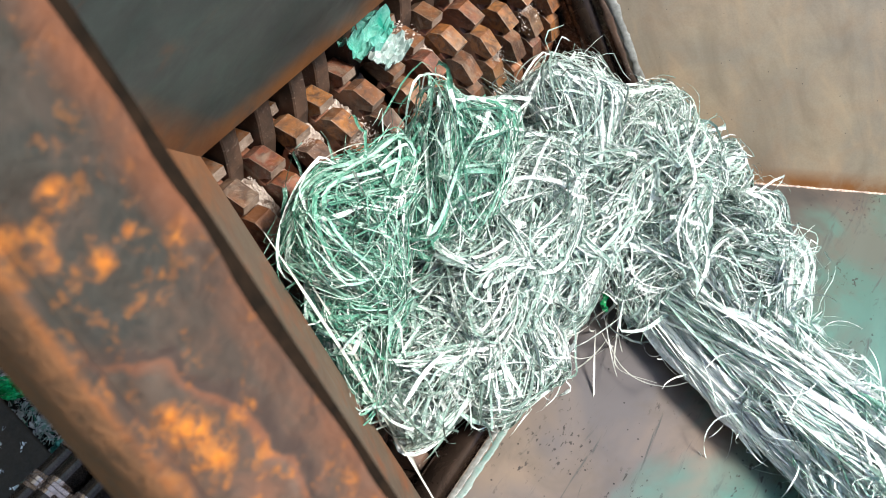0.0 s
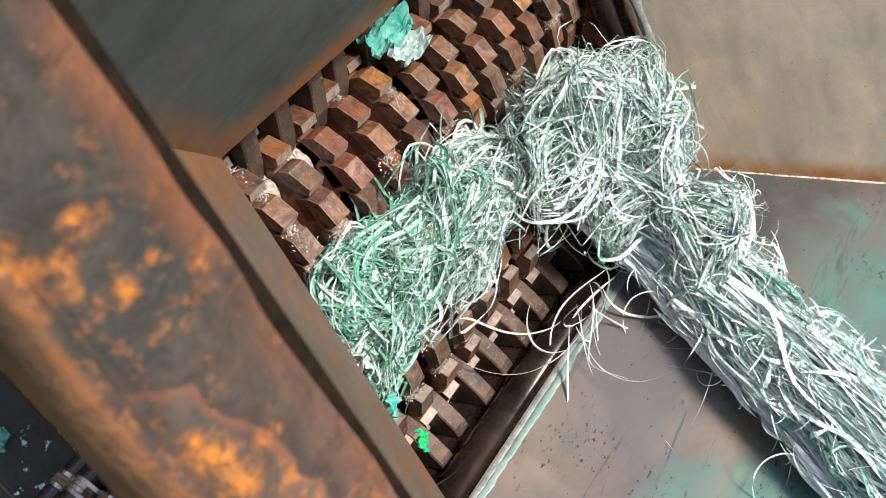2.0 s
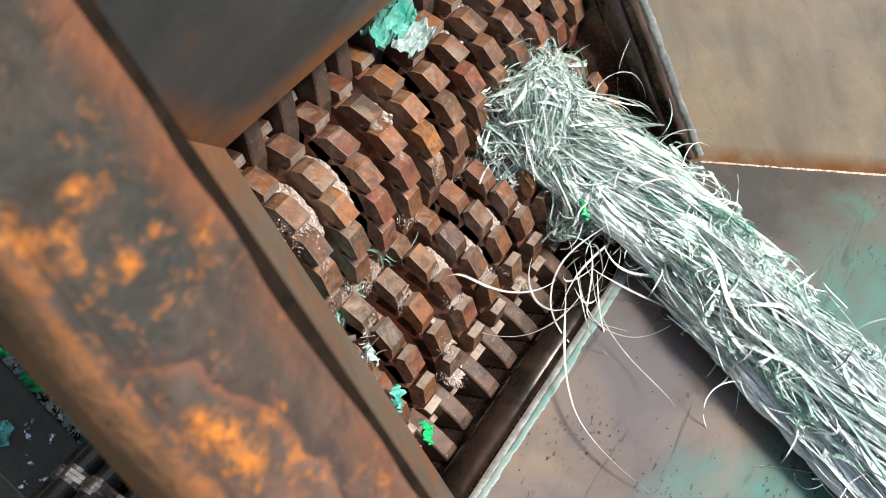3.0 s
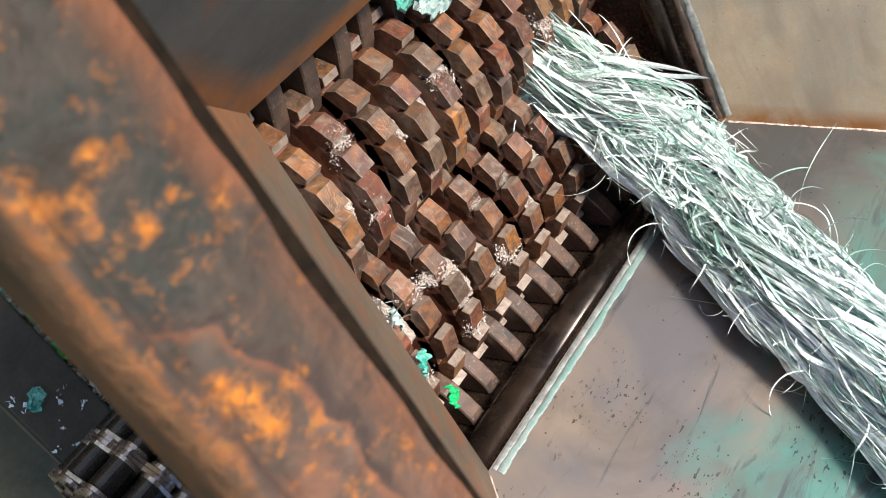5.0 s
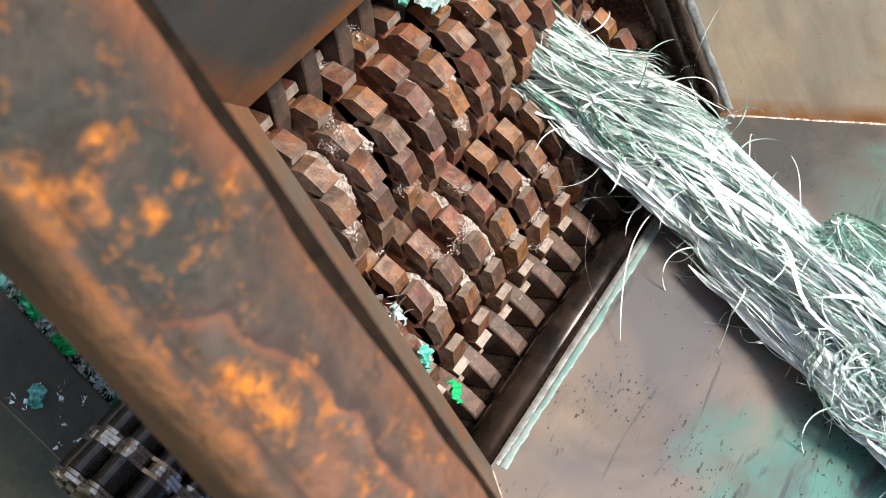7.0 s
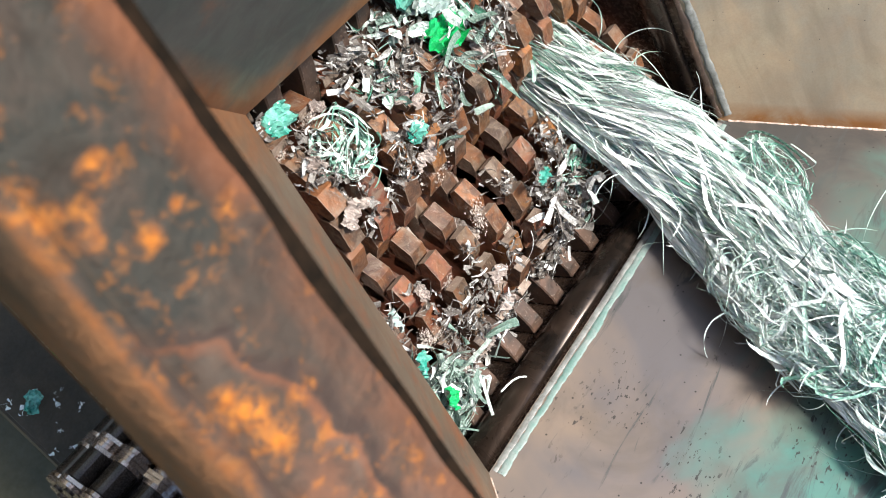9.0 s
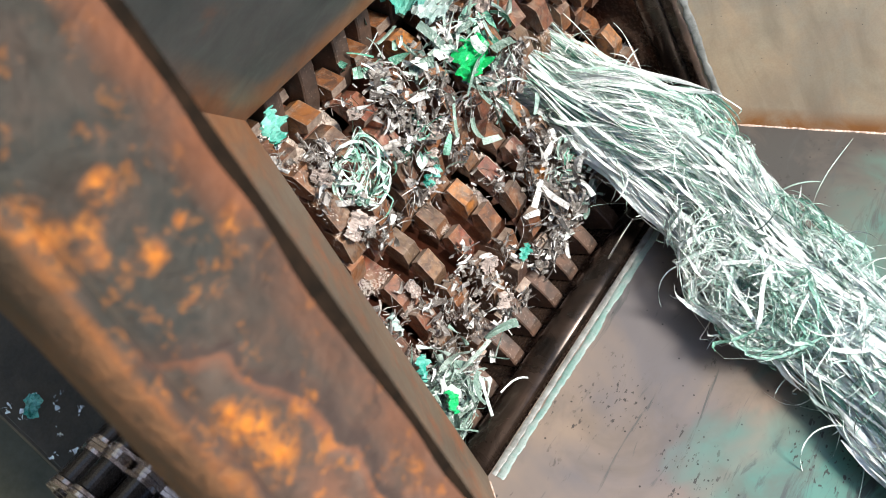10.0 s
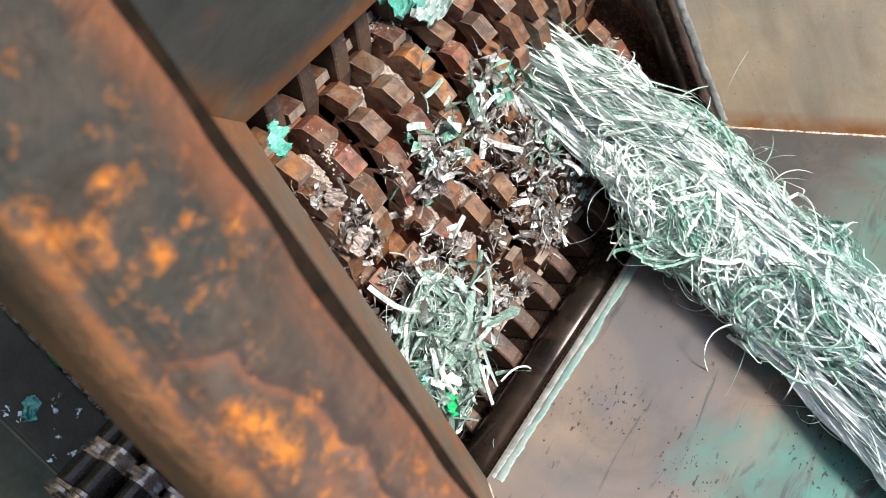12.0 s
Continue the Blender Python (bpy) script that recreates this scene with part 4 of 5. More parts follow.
def along(s):
    """Place and heading on the rope's way, s metres from its start."""
    s = min(max(s, 0.0), LEN[-1] - 1e-4)
    i = max(k for k in range(len(WAY) - 1) if LEN[k] <= s)
    u = (s - LEN[i]) / (LEN[i + 1] - LEN[i])
    p0, p1, p2, p3 = WAY[max(i - 1, 0)], WAY[i], WAY[i + 1], WAY[min(i + 2, len(WAY) - 1)]
    p = 0.5 * (2 * p1 + (p2 - p0) * u + (2 * p0 - 5 * p1 + 4 * p2 - p3) * u * u + (3 * p1 - p0 - 3 * p2 + p3) * u ** 3)
    d = 0.5 * ((p2 - p0) + 2 * (2 * p0 - 5 * p1 + 4 * p2 - p3) * u + 3 * (3 * p1 - p0 - 3 * p2 + p3) * u * u)
    return p, d.normalized()


def fed(t):
    """Metres of rope drawn in up to t seconds."""
    return 0.088 * min(t, 7.2) + 0.072 * max(t - 7.2, 0)


def lying(p, d, roll=0.0):
    """A pose at p with y along d."""
    up = Vector((0.0, 0.89, 0.45))
    x = d.cross(up).normalized()
    z = x.cross(d)
    m = Matrix((x, d, z)).transposed().to_4x4()
    return Matrix.Translation(p) @ m @ Matrix.Rotation(roll, 4, "Y")


ROPE = []
BESIDE = []
rope_meshes = [rope_piece_mesh(100 + i, 0.27, 0.039 + 0.005 * (i % 3), 640, 20).mesh("rope_piece", [M_TAPE, M_TAPE_WHITE, M_TAPE_GREEN]) for i in range(6)]
rnd = random.Random(77)
s0 = LEN[-1] - 0.10
k = 0
while s0 + fed(12.0) > 0.45:
    ob = part("tape_rope", rope_meshes[k % 6], None)
    tagged(ob, "shiny pale green and white plastic tape bundle drawn down a chute", "plastic tape", "tape rope", "stuff")
    ROPE.append((ob, s0, rnd.uniform(-0.5, 0.5)))
    s0 -= 0.068
    k += 1

# tangles that lie on the rotors at first and are drawn in: first place, second place, seconds for second and for sunk, size, look
TANGLES = [
    ((0.095, 0.290, 0.010), (0.115, 0.205, -0.070), 2.4, 3.6, (0.062, 0.060, 0.040), 1),
    ((0.190, 0.270, 0.030), (0.185, 0.200, -0.062), 2.2, 3.4, (0.065, 0.062, 0.045), 1),
    ((0.055, 0.205, 0.000), (0.065, 0.190, -0.062), 2.4, 3.7, (0.058, 0.060, 0.040), 1),
    ((0.160, 0.180, 0.040), (0.160, 0.190, -0.095), 1.8, 2.8, (0.075, 0.070, 0.050), 0),
    ((0.120, 0.160, 0.020), (0.105, 0.185, -0.095), 1.8, 2.8, (0.085, 0.055, 0.036), 0),
    ((0.215, 0.160, 0.040), (0.205, 0.188, -0.048), 2.3, 3.6, (0.085, 0.055, 0.040), 0),
    ((0.070, 0.125, 0.005), (0.085, 0.175, 0.000), 1.1, 2.0, (0.060, 0.062, 0.040), 0),
    ((0.150, 0.085, 0.030), (0.150, 0.165, 0.005), 1.0, 1.9, (0.066, 0.062, 0.045), 0),
    ((0.245, 0.190, 0.050), (0.250, 0.195, 0.010), 1.5, 3.4, (0.070, 0.066, 0.048), 0),
    ((0.255, 0.100, 0.040), (0.270, 0.165, 0.015), 1.3, 3.2, (0.066, 0.066, 0.046), 0),
    ((0.390, 0.205, 0.030), (0.385, 0.200, 0.010), 2.4, 4.3, (0.072, 0.060, 0.048), 0),
    ((0.345, 0.125, 0.055), (0.340, 0.175, 0.020), 1.8, 3.8, (0.075, 0.068, 0.050), 0),
    ((0.430, 0.100, 0.070), (0.425, 0.160, 0.030), 2.0, 4.2, (0.070, 0.070, 0.050), 0),
    ((0.375, 0.045, 0.100), (0.400, 0.120, 0.050), 2.0, 4.4, (0.072, 0.070, 0.050), 0),
    ((0.455, 0.060, 0.085), (0.445, 0.120, 0.040), 2.0, 4.3, (0.060, 0.060, 0.046), 0),
    ((0.455, -0.012, 0.140), (0.425, 0.045, 0.070), 1.1, 4.4, (0.050, 0.055, 0.042), 0),
    ((0.495, 0.022, 0.088), (0.435, 0.085, 0.050), 1.2, 4.2, (0.050, 0.055, 0.042), 0),
    ((0.500, 0.090, 0.040), (0.435, 0.140, 0.030), 1.4, 4.0, (0.050, 0.058, 0.042), 0),
    ((0.395, -0.040, 0.185), (0.400, 0.030, 0.090), 2.2, 4.6, (0.062, 0.062, 0.046), 0),
]
MOUND = []
for i, (p0, p1, t1, t2, size, green) in enumerate(TANGLES):
    ob = part("tape_tangle", tangle_geo(300 + i, *size, 1150, 0.0016), M_TAPE_GREEN if green else M_TANGLE)
    tagged(ob, "loose tangle of green plastic tape on the cutters" if green else "loose tangle of white and pale green plastic tape on the cutters", "plastic tape", "tape tangles", "stuff")
    MOUND.append((ob, p0, p1, t1, t2, i))

# fluffier stretches that travel beside the rope later on
for i in range(9):
    ob = part("tape_tangle", tangle_geo(340 + i, 0.036, 0.062, 0.030, 340), M_TAPE_MINT if i % 3 == 0 else M_TAPE)
    tagged(ob, "fluffy tangle of pale green plastic tape beside the rope", "plastic tape", "tape tangles", "stuff")
    BESIDE.append((ob, LEN[6] + 0.16 - fed(9.6) - 0.055 * i, -0.036 if i == 2 else 0.050 - 0.012 * (i % 3), 0.006))

for i in range(6):
    ob = part("tape_tangle", tangle_geo(360 + i, 0.030, 0.060, 0.026, 300), M_TAPE_MINT if i % 3 == 1 else M_TAPE)
    tagged(ob, "fluffy tangle of pale green plastic tape beside the rope", "plastic tape", "tape tangles", "stuff")
    BESIDE.append((ob, LEN[5] + 0.03 - fed(0.5) - 0.060 * i, -0.030 + 0.008 * (i % 2), 0.004))

for i in range(7):
    ob = part("tape_tangle", tangle_geo(370 + i, 0.030, 0.064, 0.028, 260), M_TAPE_MINT if i % 3 == 1 else M_TAPE)
    tagged(ob, "fluffy tangle of pale green plastic tape beside the rope", "plastic tape", "tape tangles", "stuff")
    BESIDE.append((ob, LEN[5] + 0.06 - fed(0.5) - 0.058 * i, 0.034 - 0.010 * (i % 3), 0.008))

for i, (back, side, rx, green) in enumerate(((0.0, -0.052, 0.046, 0), (0.055, -0.058, 0.044, 1), (0.105, -0.048, 0.040, 0), (0.215, -0.050, 0.036, 1), (0.260, -0.046, 0.030, 0))):
    ob = part("tape_tangle", tangle_geo(380 + i, rx, 0.058, 0.036, 420), M_TAPE_MINT if green else M_TAPE)
    tagged(ob, "fluffy tangle of pale green plastic tape beside the rope", "plastic tape", "tape tangles", "stuff")
    BESIDE.append((ob, LEN[8] - 0.01 - fed(11.6) - back, side, 0.0045))

thin_meshes = [rope_piece_mesh(140 + i, 0.22, 0.010, 60, 7).mesh("rope_piece", [M_TAPE, M_TAPE_WHITE, M_TAPE_GREEN]) for i in range(3)]
for i in range(20):
    ob = part("tape_rope", thin_meshes[i % 3], None)
    tagged(ob, "thin strand of pale plastic tape beside the main bundle", "plastic tape", "tape rope", "stuff")
    BESIDE.append((ob, LEN[-4] - 0.03 - fed(2.2) - 0.075 * i, -0.052 - 0.006 * math.sin(i * 1.3), -0.010))

# tufts and scraps that come in later and ride on the rotors
TUFTS = []


def tuft(kind, seed, size, rows, label, mat, count=60, name="tape_tuft", cat="plastic shreds", group="late shreds"):
    geo = film_geo(seed, size) if kind == "film" else tangle_geo(seed, size * 0.75, size * 0.75, size * 0.3, count, 0.0022) if kind == "mat" else shred_geo(seed, size, count)
    ob = tagged(part(name, geo, mat, None, "", False), label, cat, group, "" if kind == "film" else "stuff")
    TUFTS.append((ob, rows))
    return ob


def on_rotor(which, x, deg, lift=0.0):
    """A pose on a rotor, deg degrees past the top towards the middle."""
    a = radians(deg)
    r = R - 0.004 + lift
    s = -1 if which == "A" else 1
    y = (Y_A if which == "A" else Y_B) + s * r * math.sin(a)
    return Matrix.Translation((x, y, AXIS_Z + r * math.cos(a))) @ Matrix.Rotation(-s * a, 4, "X")


STORE = [(0.48 + 0.008 * (i % 5), 0.47 + 0.008 * (i % 7), 0.075 + 0.0064 * (i % 7)) for i in range(140)]
rnd = random.Random(5)
for i in range(108):
    which = "A" if i % 2 == 0 else "B"
    x = rnd.uniform(0.03, 0.36)
    deg = rnd.uniform(-45, 35)
    speed = rnd.uniform(18, 42) if which == "A" and x > 0.07 else rnd.uniform(3, 14)
    rows = [(0.0, pose(*STORE[i], 0, 0, i * 30)), (7.22 + 0.004 * i, pose(*STORE[i], 0, 0, i * 30)), (7.62 + 0.005 * i, pose(x * 0.7 + 0.14 + rnd.uniform(-0.05, 0.05), rnd.uniform(0.28, 0.36), rnd.uniform(0.0, 0.06), 20, 10, i * 30))]
    rz = Matrix.Rotation(rnd.uniform(0, 6), 4, "Z")
    for t in (8.6, 9.0, 9.5, 10.0, 10.5, 11.0, 11.5, 12.0):
        a = deg + speed * (t - 9.5)
        rows.append((t, on_rotor(which, x, min(a, 62), 0.003 - max(min(a, 62) - 40, 0) * 0.0035) @ rz))
    tuft("shred", 500 + i, rnd.uniform(0.012, 0.022), rows, "small grey-white chopped plastic shreds", M_SHRED, rnd.randint(16, 34))


for i in range(20):
    which = "A" if i % 3 else "B"
    x, deg = rnd.uniform(0.04, 0.34), rnd.uniform(-40, 30)
    speed = rnd.uniform(12, 34) if which == "A" and x > 0.08 else rnd.uniform(3, 12)
    rows = [(0.0, pose(*STORE[i], 0, 0, i * 30)), (7.3 + 0.02 * i, pose(*STORE[i], 0, 0, i * 30)), (7.75 + 0.02 * i, pose(x * 0.7 + 0.15, rnd.uniform(0.28, 0.36), rnd.uniform(0.01, 0.06), 20, 10, i * 30))]
    rz = Matrix.Rotation(rnd.uniform(0, 6), 4, "Z")
    for t in (8.6, 9.0, 9.5, 10.0, 10.5, 11.0, 11.5, 12.0):
        a = min(deg + speed * (t - 9.5), 62)
        rows.append((t, on_rotor(which, x, a, 0.006 - max(a - 40, 0) * 0.0035) @ rz))
    tuft("film", 700 + i, rnd.uniform(0.014, 0.028), rows, "crumpled pale pinkish plastic flake riding on the cutters", M_FLAKE, 0, "film_scrap", "plastic film")


for i in range(19):
    which = "A" if i < 12 else "B"
    x, deg = (rnd.uniform(0.15, 0.34), rnd.uniform(-46, -12)) if which == "A" else (rnd.uniform(0.22, 0.37), rnd.uniform(-30, 22))
    speed = rnd.uniform(14, 30) if which == "A" else rnd.uniform(3, 12)
    rows = [(0.0, pose(*STORE[i + 30], 0, 0, i * 30)), (7.3 + 0.02 * i, pose(*STORE[i + 30], 0, 0, i * 30)), (7.75 + 0.02 * i, pose(x * 0.7 + 0.15, rnd.uniform(0.28, 0.36), rnd.uniform(0.01, 0.06), 20, 10, i * 30))]
    rz = Matrix.Rotation(rnd.uniform(0, 6), 4, "Z")
    for t in (8.6, 9.0, 9.5, 10.0, 10.5, 11.0, 11.5, 12.0):
        a = min(deg + speed * (t - 9.5), 62)
        rows.append((t, on_rotor(which, x, a, 0.006 - max(a - 40, 0) * 0.0035) @ rz))
    tuft("shred", 760 + i, rnd.uniform(0.022, 0.036), rows, "chopped white and pale green tape riding on the cutters", (M_SHRED, M_TAPE_PILE, M_SHRED, M_TAPE_GREEN)[i % 4], rnd.randint(14, 26))


tuft("mat", 901, 0.038, [(0.0, pose(0.47, 0.52, 0.13)), (7.3, pose(0.47, 0.52, 0.13)), (8.6, on_rotor("A", 0.095, -22, 0.006)), (9.5, on_rotor("A", 0.095, -14, 0.006)), (10.5, on_rotor("A", 0.10, 14, 0.004)), (11.3, on_rotor("A", 0.10, 44, -0.01)), (12.0, on_rotor("A", 0.10, 70, -0.03))],
     "frayed pale green tape tuft riding on the cutters", M_TAPE_MINT, 130)
tuft("mat", 902, 0.056, [(0.0, pose(0.47, 0.52, 0.13)), (7.3, pose(0.47, 0.52, 0.13)), (8.6, pose(0.028, 0.055, -0.05)), (10.5, pose(0.030, 0.060, -0.045)), (12.0, pose(0.034, 0.075, -0.04))],
     "frayed pale green tape pile in the chamber corner", M_TAPE_PILE, 300)
tuft("mat", 903, 0.072, [(0.0, pose(0.47, 0.52, 0.13)), (7.3, pose(0.47, 0.52, 0.13)), (8.0, pose(0.20, 0.25, 0.03)), (8.7, pose(0.06, 0.193, -0.2)), (10.4, pose(0.060, 0.19, -0.20)), (11.0, pose(0.06, 0.16, -0.09)), (11.4, pose(0.060, 0.125, -0.045)), (12.0, pose(0.065, 0.13, -0.04))],
     "frayed pale green tape pile in the chamber corner", M_TAPE_PILE, 420)
tuft("shred", 912, 0.055, [(0.0, pose(0.47, 0.53, 0.14)), (7.4, pose(0.47, 0.53, 0.14)), (8.05, pose(0.24, 0.30, 0.03)), (8.6, pose(0.034, 0.065, -0.040)), (10.5, pose(0.036, 0.072, -0.036)), (12.0, pose(0.040, 0.085, -0.030))],
     "frayed pale green tape pile in the chamber corner", M_TAPE_PILE, 64)
tuft("shred", 913, 0.060, [(0.0, pose(0.49, 0.52, 0.13)), (7.35, pose(0.49, 0.52, 0.13)), (8.1, pose(0.24, 0.26, 0.03)), (8.8, pose(0.07, 0.193, -0.2)), (10.4, pose(0.070, 0.19, -0.20)), (11.0, pose(0.068, 0.16, -0.08)), (11.4, pose(0.068, 0.130, -0.035)), (12.0, pose(0.072, 0.135, -0.030))],
     "frayed pale green tape pile in the chamber corner", M_TAPE_PILE, 74)
tuft("shred", 904, 0.050, [(0.0, pose(0.47, 0.52, 0.13)), (7.3, pose(0.47, 0.52, 0.13)), (8.6, on_rotor("B", 0.285, 0, 0.006)), (9.5, on_rotor("B", 0.285, 4, 0.006)), (10.5, on_rotor("B", 0.29, 22, 0.004)), (12.0, on_rotor("B", 0.30, 48, -0.01))],
     "chopped grey-white tape beside the rope", M_SHRED, 60)
tuft("shred", 905, 0.055, [(0.0, pose(0.47, 0.52, 0.13)), (7.3, pose(0.47, 0.52, 0.13)), (8.6, on_rotor("A", 0.27, -18, 0.008)), (9.6, on_rotor("A", 0.275, -8, 0.008)), (10.4, on_rotor("A", 0.28, 18, 0.004)), (11.0, on_rotor("A", 0.28, 48, -0.01)), (12.0, on_rotor("A", 0.28, 75, -0.04))],
     "chopped white tape riding on the cutters", M_TAPE_PILE, 50)
tuft("film", 906, 0.050, [(0.0, pose(0.47, 0.52, 0.13)), (7.3, pose(0.47, 0.52, 0.13)), (8.8, on_rotor("A", 0.262, -26, 0.012)), (9.5, on_rotor("A", 0.262, -16, 0.014)), (10.0, on_rotor("A", 0.270, -6, 0.014)), (10.5, on_rotor("A", 0.258, 16, 0.014)), (10.9, on_rotor("A", 0.228, 34, 0.004)), (11.6, on_rotor("A", 0.21, 56, -0.012)), (12.0, on_rotor("A", 0.21, 70, -0.04))],
     "crumpled bright green plastic film", M_GREEN, 0, "film_scrap", "plastic film")
tuft("film", 907, 0.026, [(0.0, pose(0.47, 0.52, 0.13)), (7.3, pose(0.47, 0.52, 0.13)), (8.8, on_rotor("A", 0.165, -6, 0.010)), (9.5, on_rotor("A", 0.168, 10, 0.010)), (10.3, on_rotor("A", 0.170, 36, 0.0)), (11.2, on_rotor("A", 0.17, 60, -0.03)), (12.0, on_rotor("A", 0.17, 75, -0.05))],
     "small cyan plastic film scrap", M_CYAN, 0, "film_scrap", "plastic film")
tuft("film", 908, 0.030, [(0.0, pose(0.47, 0.52, 0.13)), (7.3, pose(0.47, 0.52, 0.13)), (8.6, pose(0.016, 0.404, 0.020)), (10.0, pose(0.014, 0.404, 0.004, 10, 25, 20)), (11.2, pose(0.016, 0.398, 0.0, 12, 25, 26)), (12.0, pose(0.020, 0.390, -0.008, 14, 25, 32))],
     "small cyan plastic film scrap", M_CYAN, 0, "film_scrap", "plastic film")
tuft("film", 909, 0.020, [(0.0, pose(0.47, 0.52, 0.13)), (7.3, pose(0.47, 0.52, 0.13)), (9.6, on_rotor("B", 0.215, -10, 0.01)), (10.5, on_rotor("B", 0.215, 10, 0.01)), (11.4, on_rotor("B", 0.205, 32, 0.008)), (12.0, on_rotor("B", 0.20, 60, -0.02))],
     "small cyan plastic film scrap", M_CYAN, 0, "film_scrap", "plastic film")

# loose single tapes round the first tangle
def strand(seed, heading, length, bend, width, rows, mat):
    rnd = random.Random(seed)
    g = Geo()
    g.ribbon(curl(rnd, (0, 0, 0), heading, length, 26, bend), width, rnd.gauss(0, 1.2), rnd.uniform(0, 3))
    ob = tagged(part("loose_tape", g, mat), "single loose strip of pale plastic tape", "plastic tape", "loose tapes")
    TUFTS.append((ob, rows))


tuft("film", 911, 0.022, [(0.0, pose(0.295, 0.020, 0.050, 20, 10, 30)), (0.5, pose(0.301, 0.030, 0.045, 24, 10, 34)), (1.5, pose(0.315, 0.050, 0.030, 30, 12, 40)), (2.6, pose(0.33, 0.075, 0.005, 34, 14, 46)), (4.2, pose(0.35, 0.18, -0.12, 40, 20, 60)), (4.8, pose(0.36, 0.193, -0.26, 40, 20, 60)), (12.0, pose(0.36, 0.193, -0.26, 40, 20, 60))],
     "small bright green film scrap caught in the tape", M_GREEN, 0, "film_scrap", "plastic film", "")
SUNK = pose(0.20, 0.193, -0.26)
strand(1, (0, -1, 0.05), 0.40, 0.010, 0.0030, [(0.0, pose(0.004, 0.345, 0.012)), (0.4, pose(0.006, 0.350, 0.008)), (1.6, pose(0.010, 0.355, 0.004)), (2.3, pose(0.05, 0.30, -0.12)), (2.9, SUNK), (12.0, SUNK)], M_LOOSE)
strand(2, (0.02, -1, 0.02), 0.30, 0.016, 0.0022, [(0.0, pose(0.012, 0.300, 0.016)), (1.6, pose(0.016, 0.290, 0.006)), (2.3, pose(0.05, 0.26, -0.12)), (2.9, SUNK), (12.0, SUNK)], M_LOOSE)
strand(3, (0.4, 0.3, 1), 0.16, 0.19, 0.0022, [(0.0, pose(0.085, 0.345, -0.02)), (1.0, pose(0.105, 0.325, -0.03)), (2.5, pose(0.095, 0.235, -0.05)), (3.4, pose(0.10, 0.193, -0.26)), (12.0, pose(0.10, 0.193, -0.26))], M_LOOSE)
strand(4, (-0.4, 0.5, 1), 0.15, 0.17, 0.0050, [(0.0, pose(0.075, 0.205, 0.0)), (1.5, pose(0.07, 0.215, -0.03)), (2.5, pose(0.062, 0.222, -0.045)), (3.6, pose(0.07, 0.193, -0.26)), (12.0, pose(0.07, 0.193, -0.26))], M_TAPE_GREEN)
for i in range(18):
    r5 = random.Random(40 + i)
    x, y = 0.20 + 0.008 * i, 0.035 - 0.012 * (i % 4)
    strand(20 + i, (r5.uniform(-1, 0.3), r5.uniform(-1, 0.2), r5.uniform(-0.1, 0.4)), r5.uniform(0.12, 0.26), r5.uniform(0.10, 0.24), r5.uniform(0.0012, 0.0032),
           [(0.0, pose(x + 0.05, y - 0.01, 0.055)), (1.0, pose(x + 0.02, y, 0.030)), (2.6, pose(x + 0.03, y + 0.03, 0.015)), (4.2, pose(x + 0.10, y + 0.12, -0.03)), (5.2, pose(0.38, 0.193, -0.26)), (12.0, pose(0.38, 0.193, -0.26))], M_LOOSE)
for i, (x, y, z, t0, t1) in enumerate(((0.33, 0.10, 0.0, 4.6, 7.8), (0.30, 0.06, -0.02, 5.6, 8.0), (0.35, 0.03, 0.03, 6.0, 8.6), (0.32, 0.05, 0.02, 9.5, 13.0))):
    r5 = random.Random(60 + i)
    a = pose(x + 0.10, y - 0.08, z + 0.12)
    b = pose(x, y, z)
    c = pose(x + 0.04, 0.193, -0.26)
    rows = [(0.0, pose(0.10, -0.24, 0.55)), (t0 - 2.2, pose(0.15, -0.18, 0.44)), (t0 - 0.6, a), (t0, b), (t1 - 0.9, b), (t1, c), (14.0, c)]
    strand(70 + i, (-1, r5.uniform(-0.5, 0.3), r5.uniform(-0.3, 0.2)), r5.uniform(0.10, 0.18), r5.uniform(0.06, 0.14), 0.0016, [q for q in rows if q[0] <= 12.0] + ([(12.0, b if t1 > 12 else c)]), M_LOOSE)

# scraps that stay where they are
def scrap(kind, seed, size, m, label, mat, count=30):
    geo = film_geo(seed, size) if kind == "film" else tangle_geo(seed, size * 0.75, size * 0.75, size * 0.3, count, 0.0022) if kind == "mat" else shred_geo(seed, size, count)
    ob = tagged(part("film_scrap" if kind == "film" else "plastic_shreds", geo, mat, None, "", False), label, "plastic film" if kind == "film" else "plastic shreds", "", "stuff" if kind == "shred" else "")
    ob.matrix_world = m
    return ob


scrap("film", 41, 0.062, on_rotor("A", 0.270, -46, 0.024), "crumpled cyan plastic film caught above the cutters", M_CYAN)
scrap("film", 42, 0.046, on_rotor("A", 0.272, -35, 0.020), "crumpled white plastic film caught above the cutters", M_WHITE)
scrap("film", 43, 0.022, pose(0.024, 0.076, -0.018, 10, 20, 40), "small bright green film scrap by the chamber wall", M_GREEN)
scrap("film", 45, 0.026, pose(0.024, 0.122, -0.028, 20, 30, 10), "small cyan film scrap by the chamber wall", M_CYAN)
scrap("film", 46, 0.022, pose(0.024, 0.178, -0.026, 40, 10, 80), "small white film scrap by the chamber wall", M_WHITE)
scrap("shred", 47, 0.022, pose(0.014, 0.185, -0.030, 0, 0, 30), "pale plastic fluff by the chamber wall", M_SHRED, 40)
scrap("film", 44, 0.016, pose(0.022, 0.375, -0.060, 10, 20, 40), "small white film scrap by the chamber wall", M_WHITE)
rnd = random.Random(8)
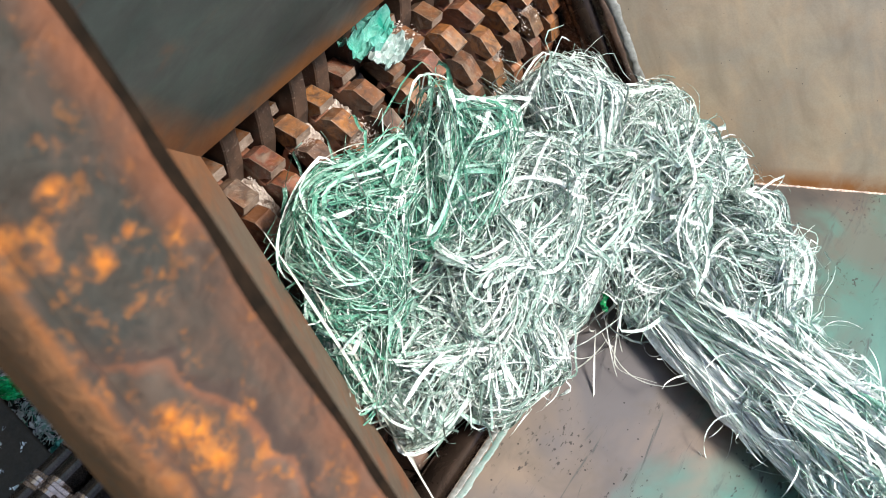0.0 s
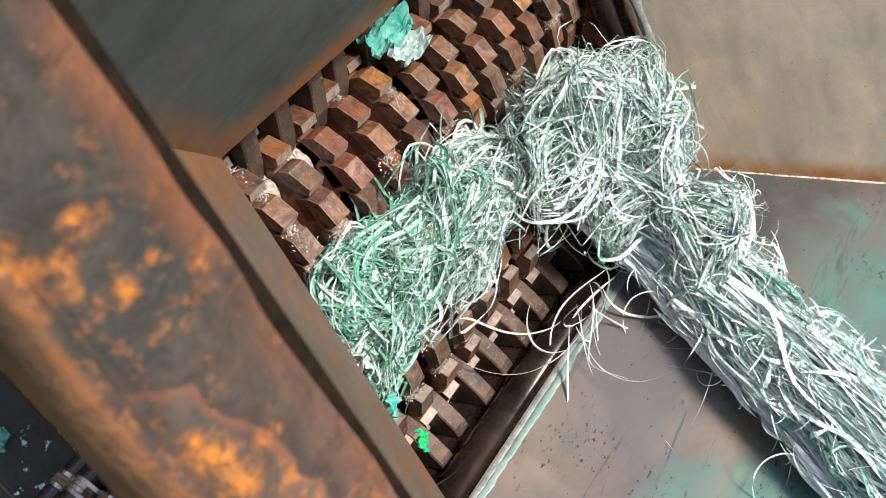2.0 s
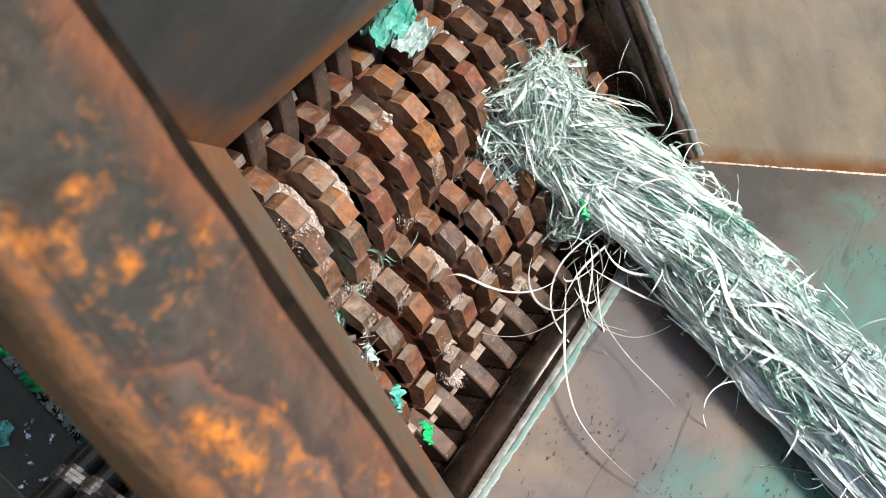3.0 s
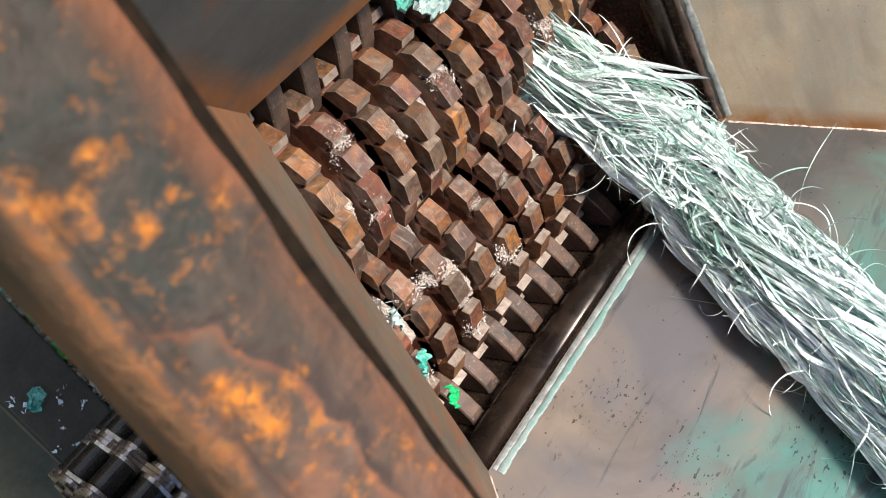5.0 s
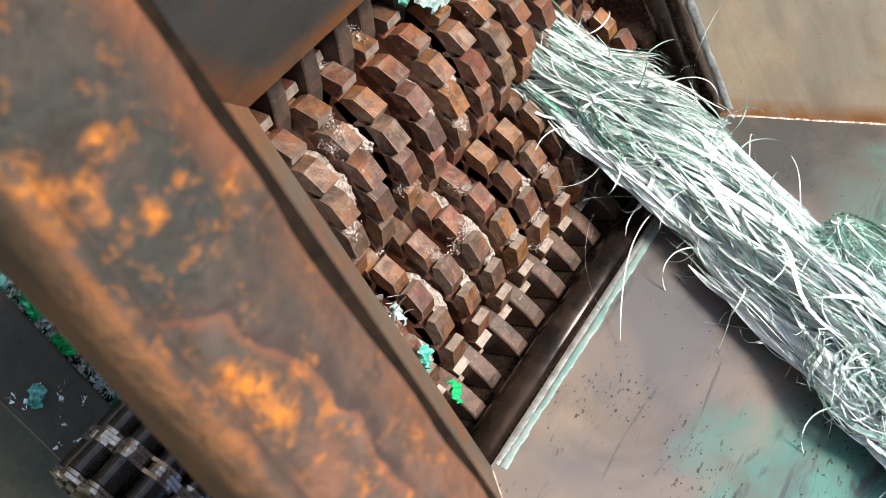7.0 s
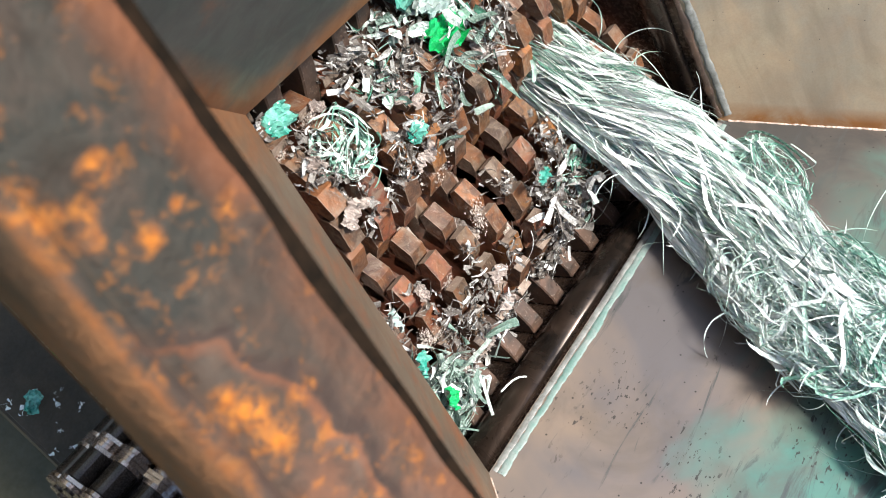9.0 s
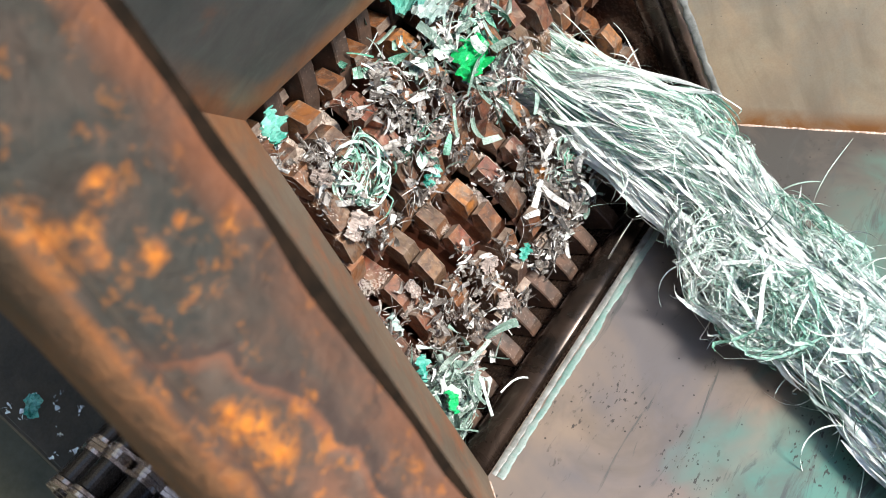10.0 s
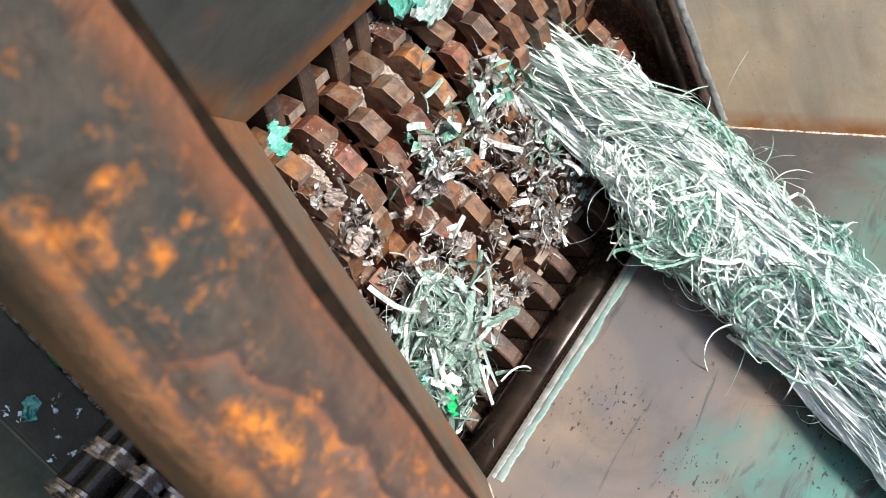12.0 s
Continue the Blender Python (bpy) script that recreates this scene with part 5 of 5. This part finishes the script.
for i in range(34):
    y = 0.36 - 0.30 * i / 33
    x = rnd.uniform(-0.112, -0.096)
    scrap("shred", 60 + i, rnd.uniform(0.012, 0.02), pose(x, y, -0.444, 0, 0, i * 40), "grey plastic shreds on the frame ledge", (M_TAPE, M_TAPE_WHITE, M_TAPE_GREEN)[i % 3], 30)
for i, (x, y, s, mat) in enumerate(((-0.106, 0.315, 0.03, M_CYAN), (-0.106, 0.272, 0.032, M_GREEN), (-0.106, 0.212, 0.036, M_GREEN), (-0.110, 0.115, 0.030, M_CYAN))):
    scrap("film", 90 + i, s, pose(x, y, -0.430, 15, 10, 70 * i), "crumpled green film scrap on the frame ledge", mat)
scrap("film", 97, 0.026, pose(-0.172, 0.203, -0.412, 5, 8, 30), "small cyan film chip on the frame bar", M_CYAN)
for i in range(14):
    scrap("shred", 110 + i, 0.007, pose(rnd.uniform(-0.195, -0.13), rnd.uniform(0.13, 0.30), -0.4188, 0, 0, i * 50), "tiny white plastic chips on the frame bar", M_TAPE_WHITE, 5)


# ---- everything that moves ----
def turned(t, rate):
    """Degrees that a rotor has turned since 5 s."""
    return (45.8 if t < 5 else 45.2) * rate * (t - 5)


def motions():
    times = [i * 0.5 for i in range(25)]
    for ob, y, s in ((ROTOR_A, Y_A, -1), (ROTOR_B, Y_B, 1), (COUPLING, 0.100, 1)):
        x, z = ob.location.x, ob.location.z
        walk(ob, [(t, pose(x, y, z, -s * turned(t, 1.0 if ob == ROTOR_A else 0.975))) for t in times])
    for ob, s, roll in ROPE:
        rows = []
        for i in range(31):
            t = i * 0.4
            p, d = along(s + fed(t))
            rows.append((t, lying(p, d, roll)))
        walk(ob, rows)
    for ob, s, side, lift in BESIDE:
        rows = []
        for i in range(31):
            t = i * 0.4
            p, d = along(s + fed(t))
            near = max(0.0, min(1.0, (LEN[-3] - s - fed(t)) / 0.10))
            if side < -0.04 and lift > 0:
                near *= 0.25 + 0.75 * max(0.0, min(1.0, (s + fed(t) - LEN[5]) / 0.14))
            rows.append((t, lying(p, d) @ Matrix.Translation((side * near, 0, lift * near))))
        walk(ob, rows)
    for ob, p0, p1, t1, t2, i in MOUND:
        end = (p1[0], 0.193, -0.24)
        a = Vector(p0).lerp(Vector(p1), 0.78 if i < 6 else 0.45) + Vector((0, 0, 0.004))
        walk(ob, [(0.0, pose(*p0)), (t1 * 0.5, pose(*a, 6, 4, 3)), (t1, pose(*p1, 14, 8, 6)), (t2, pose(*end, 35, 16, 10)), (12.0, pose(*end, 35, 16, 10))])
    for ob, rows in TUFTS:
        walk(ob, rows)


motions()
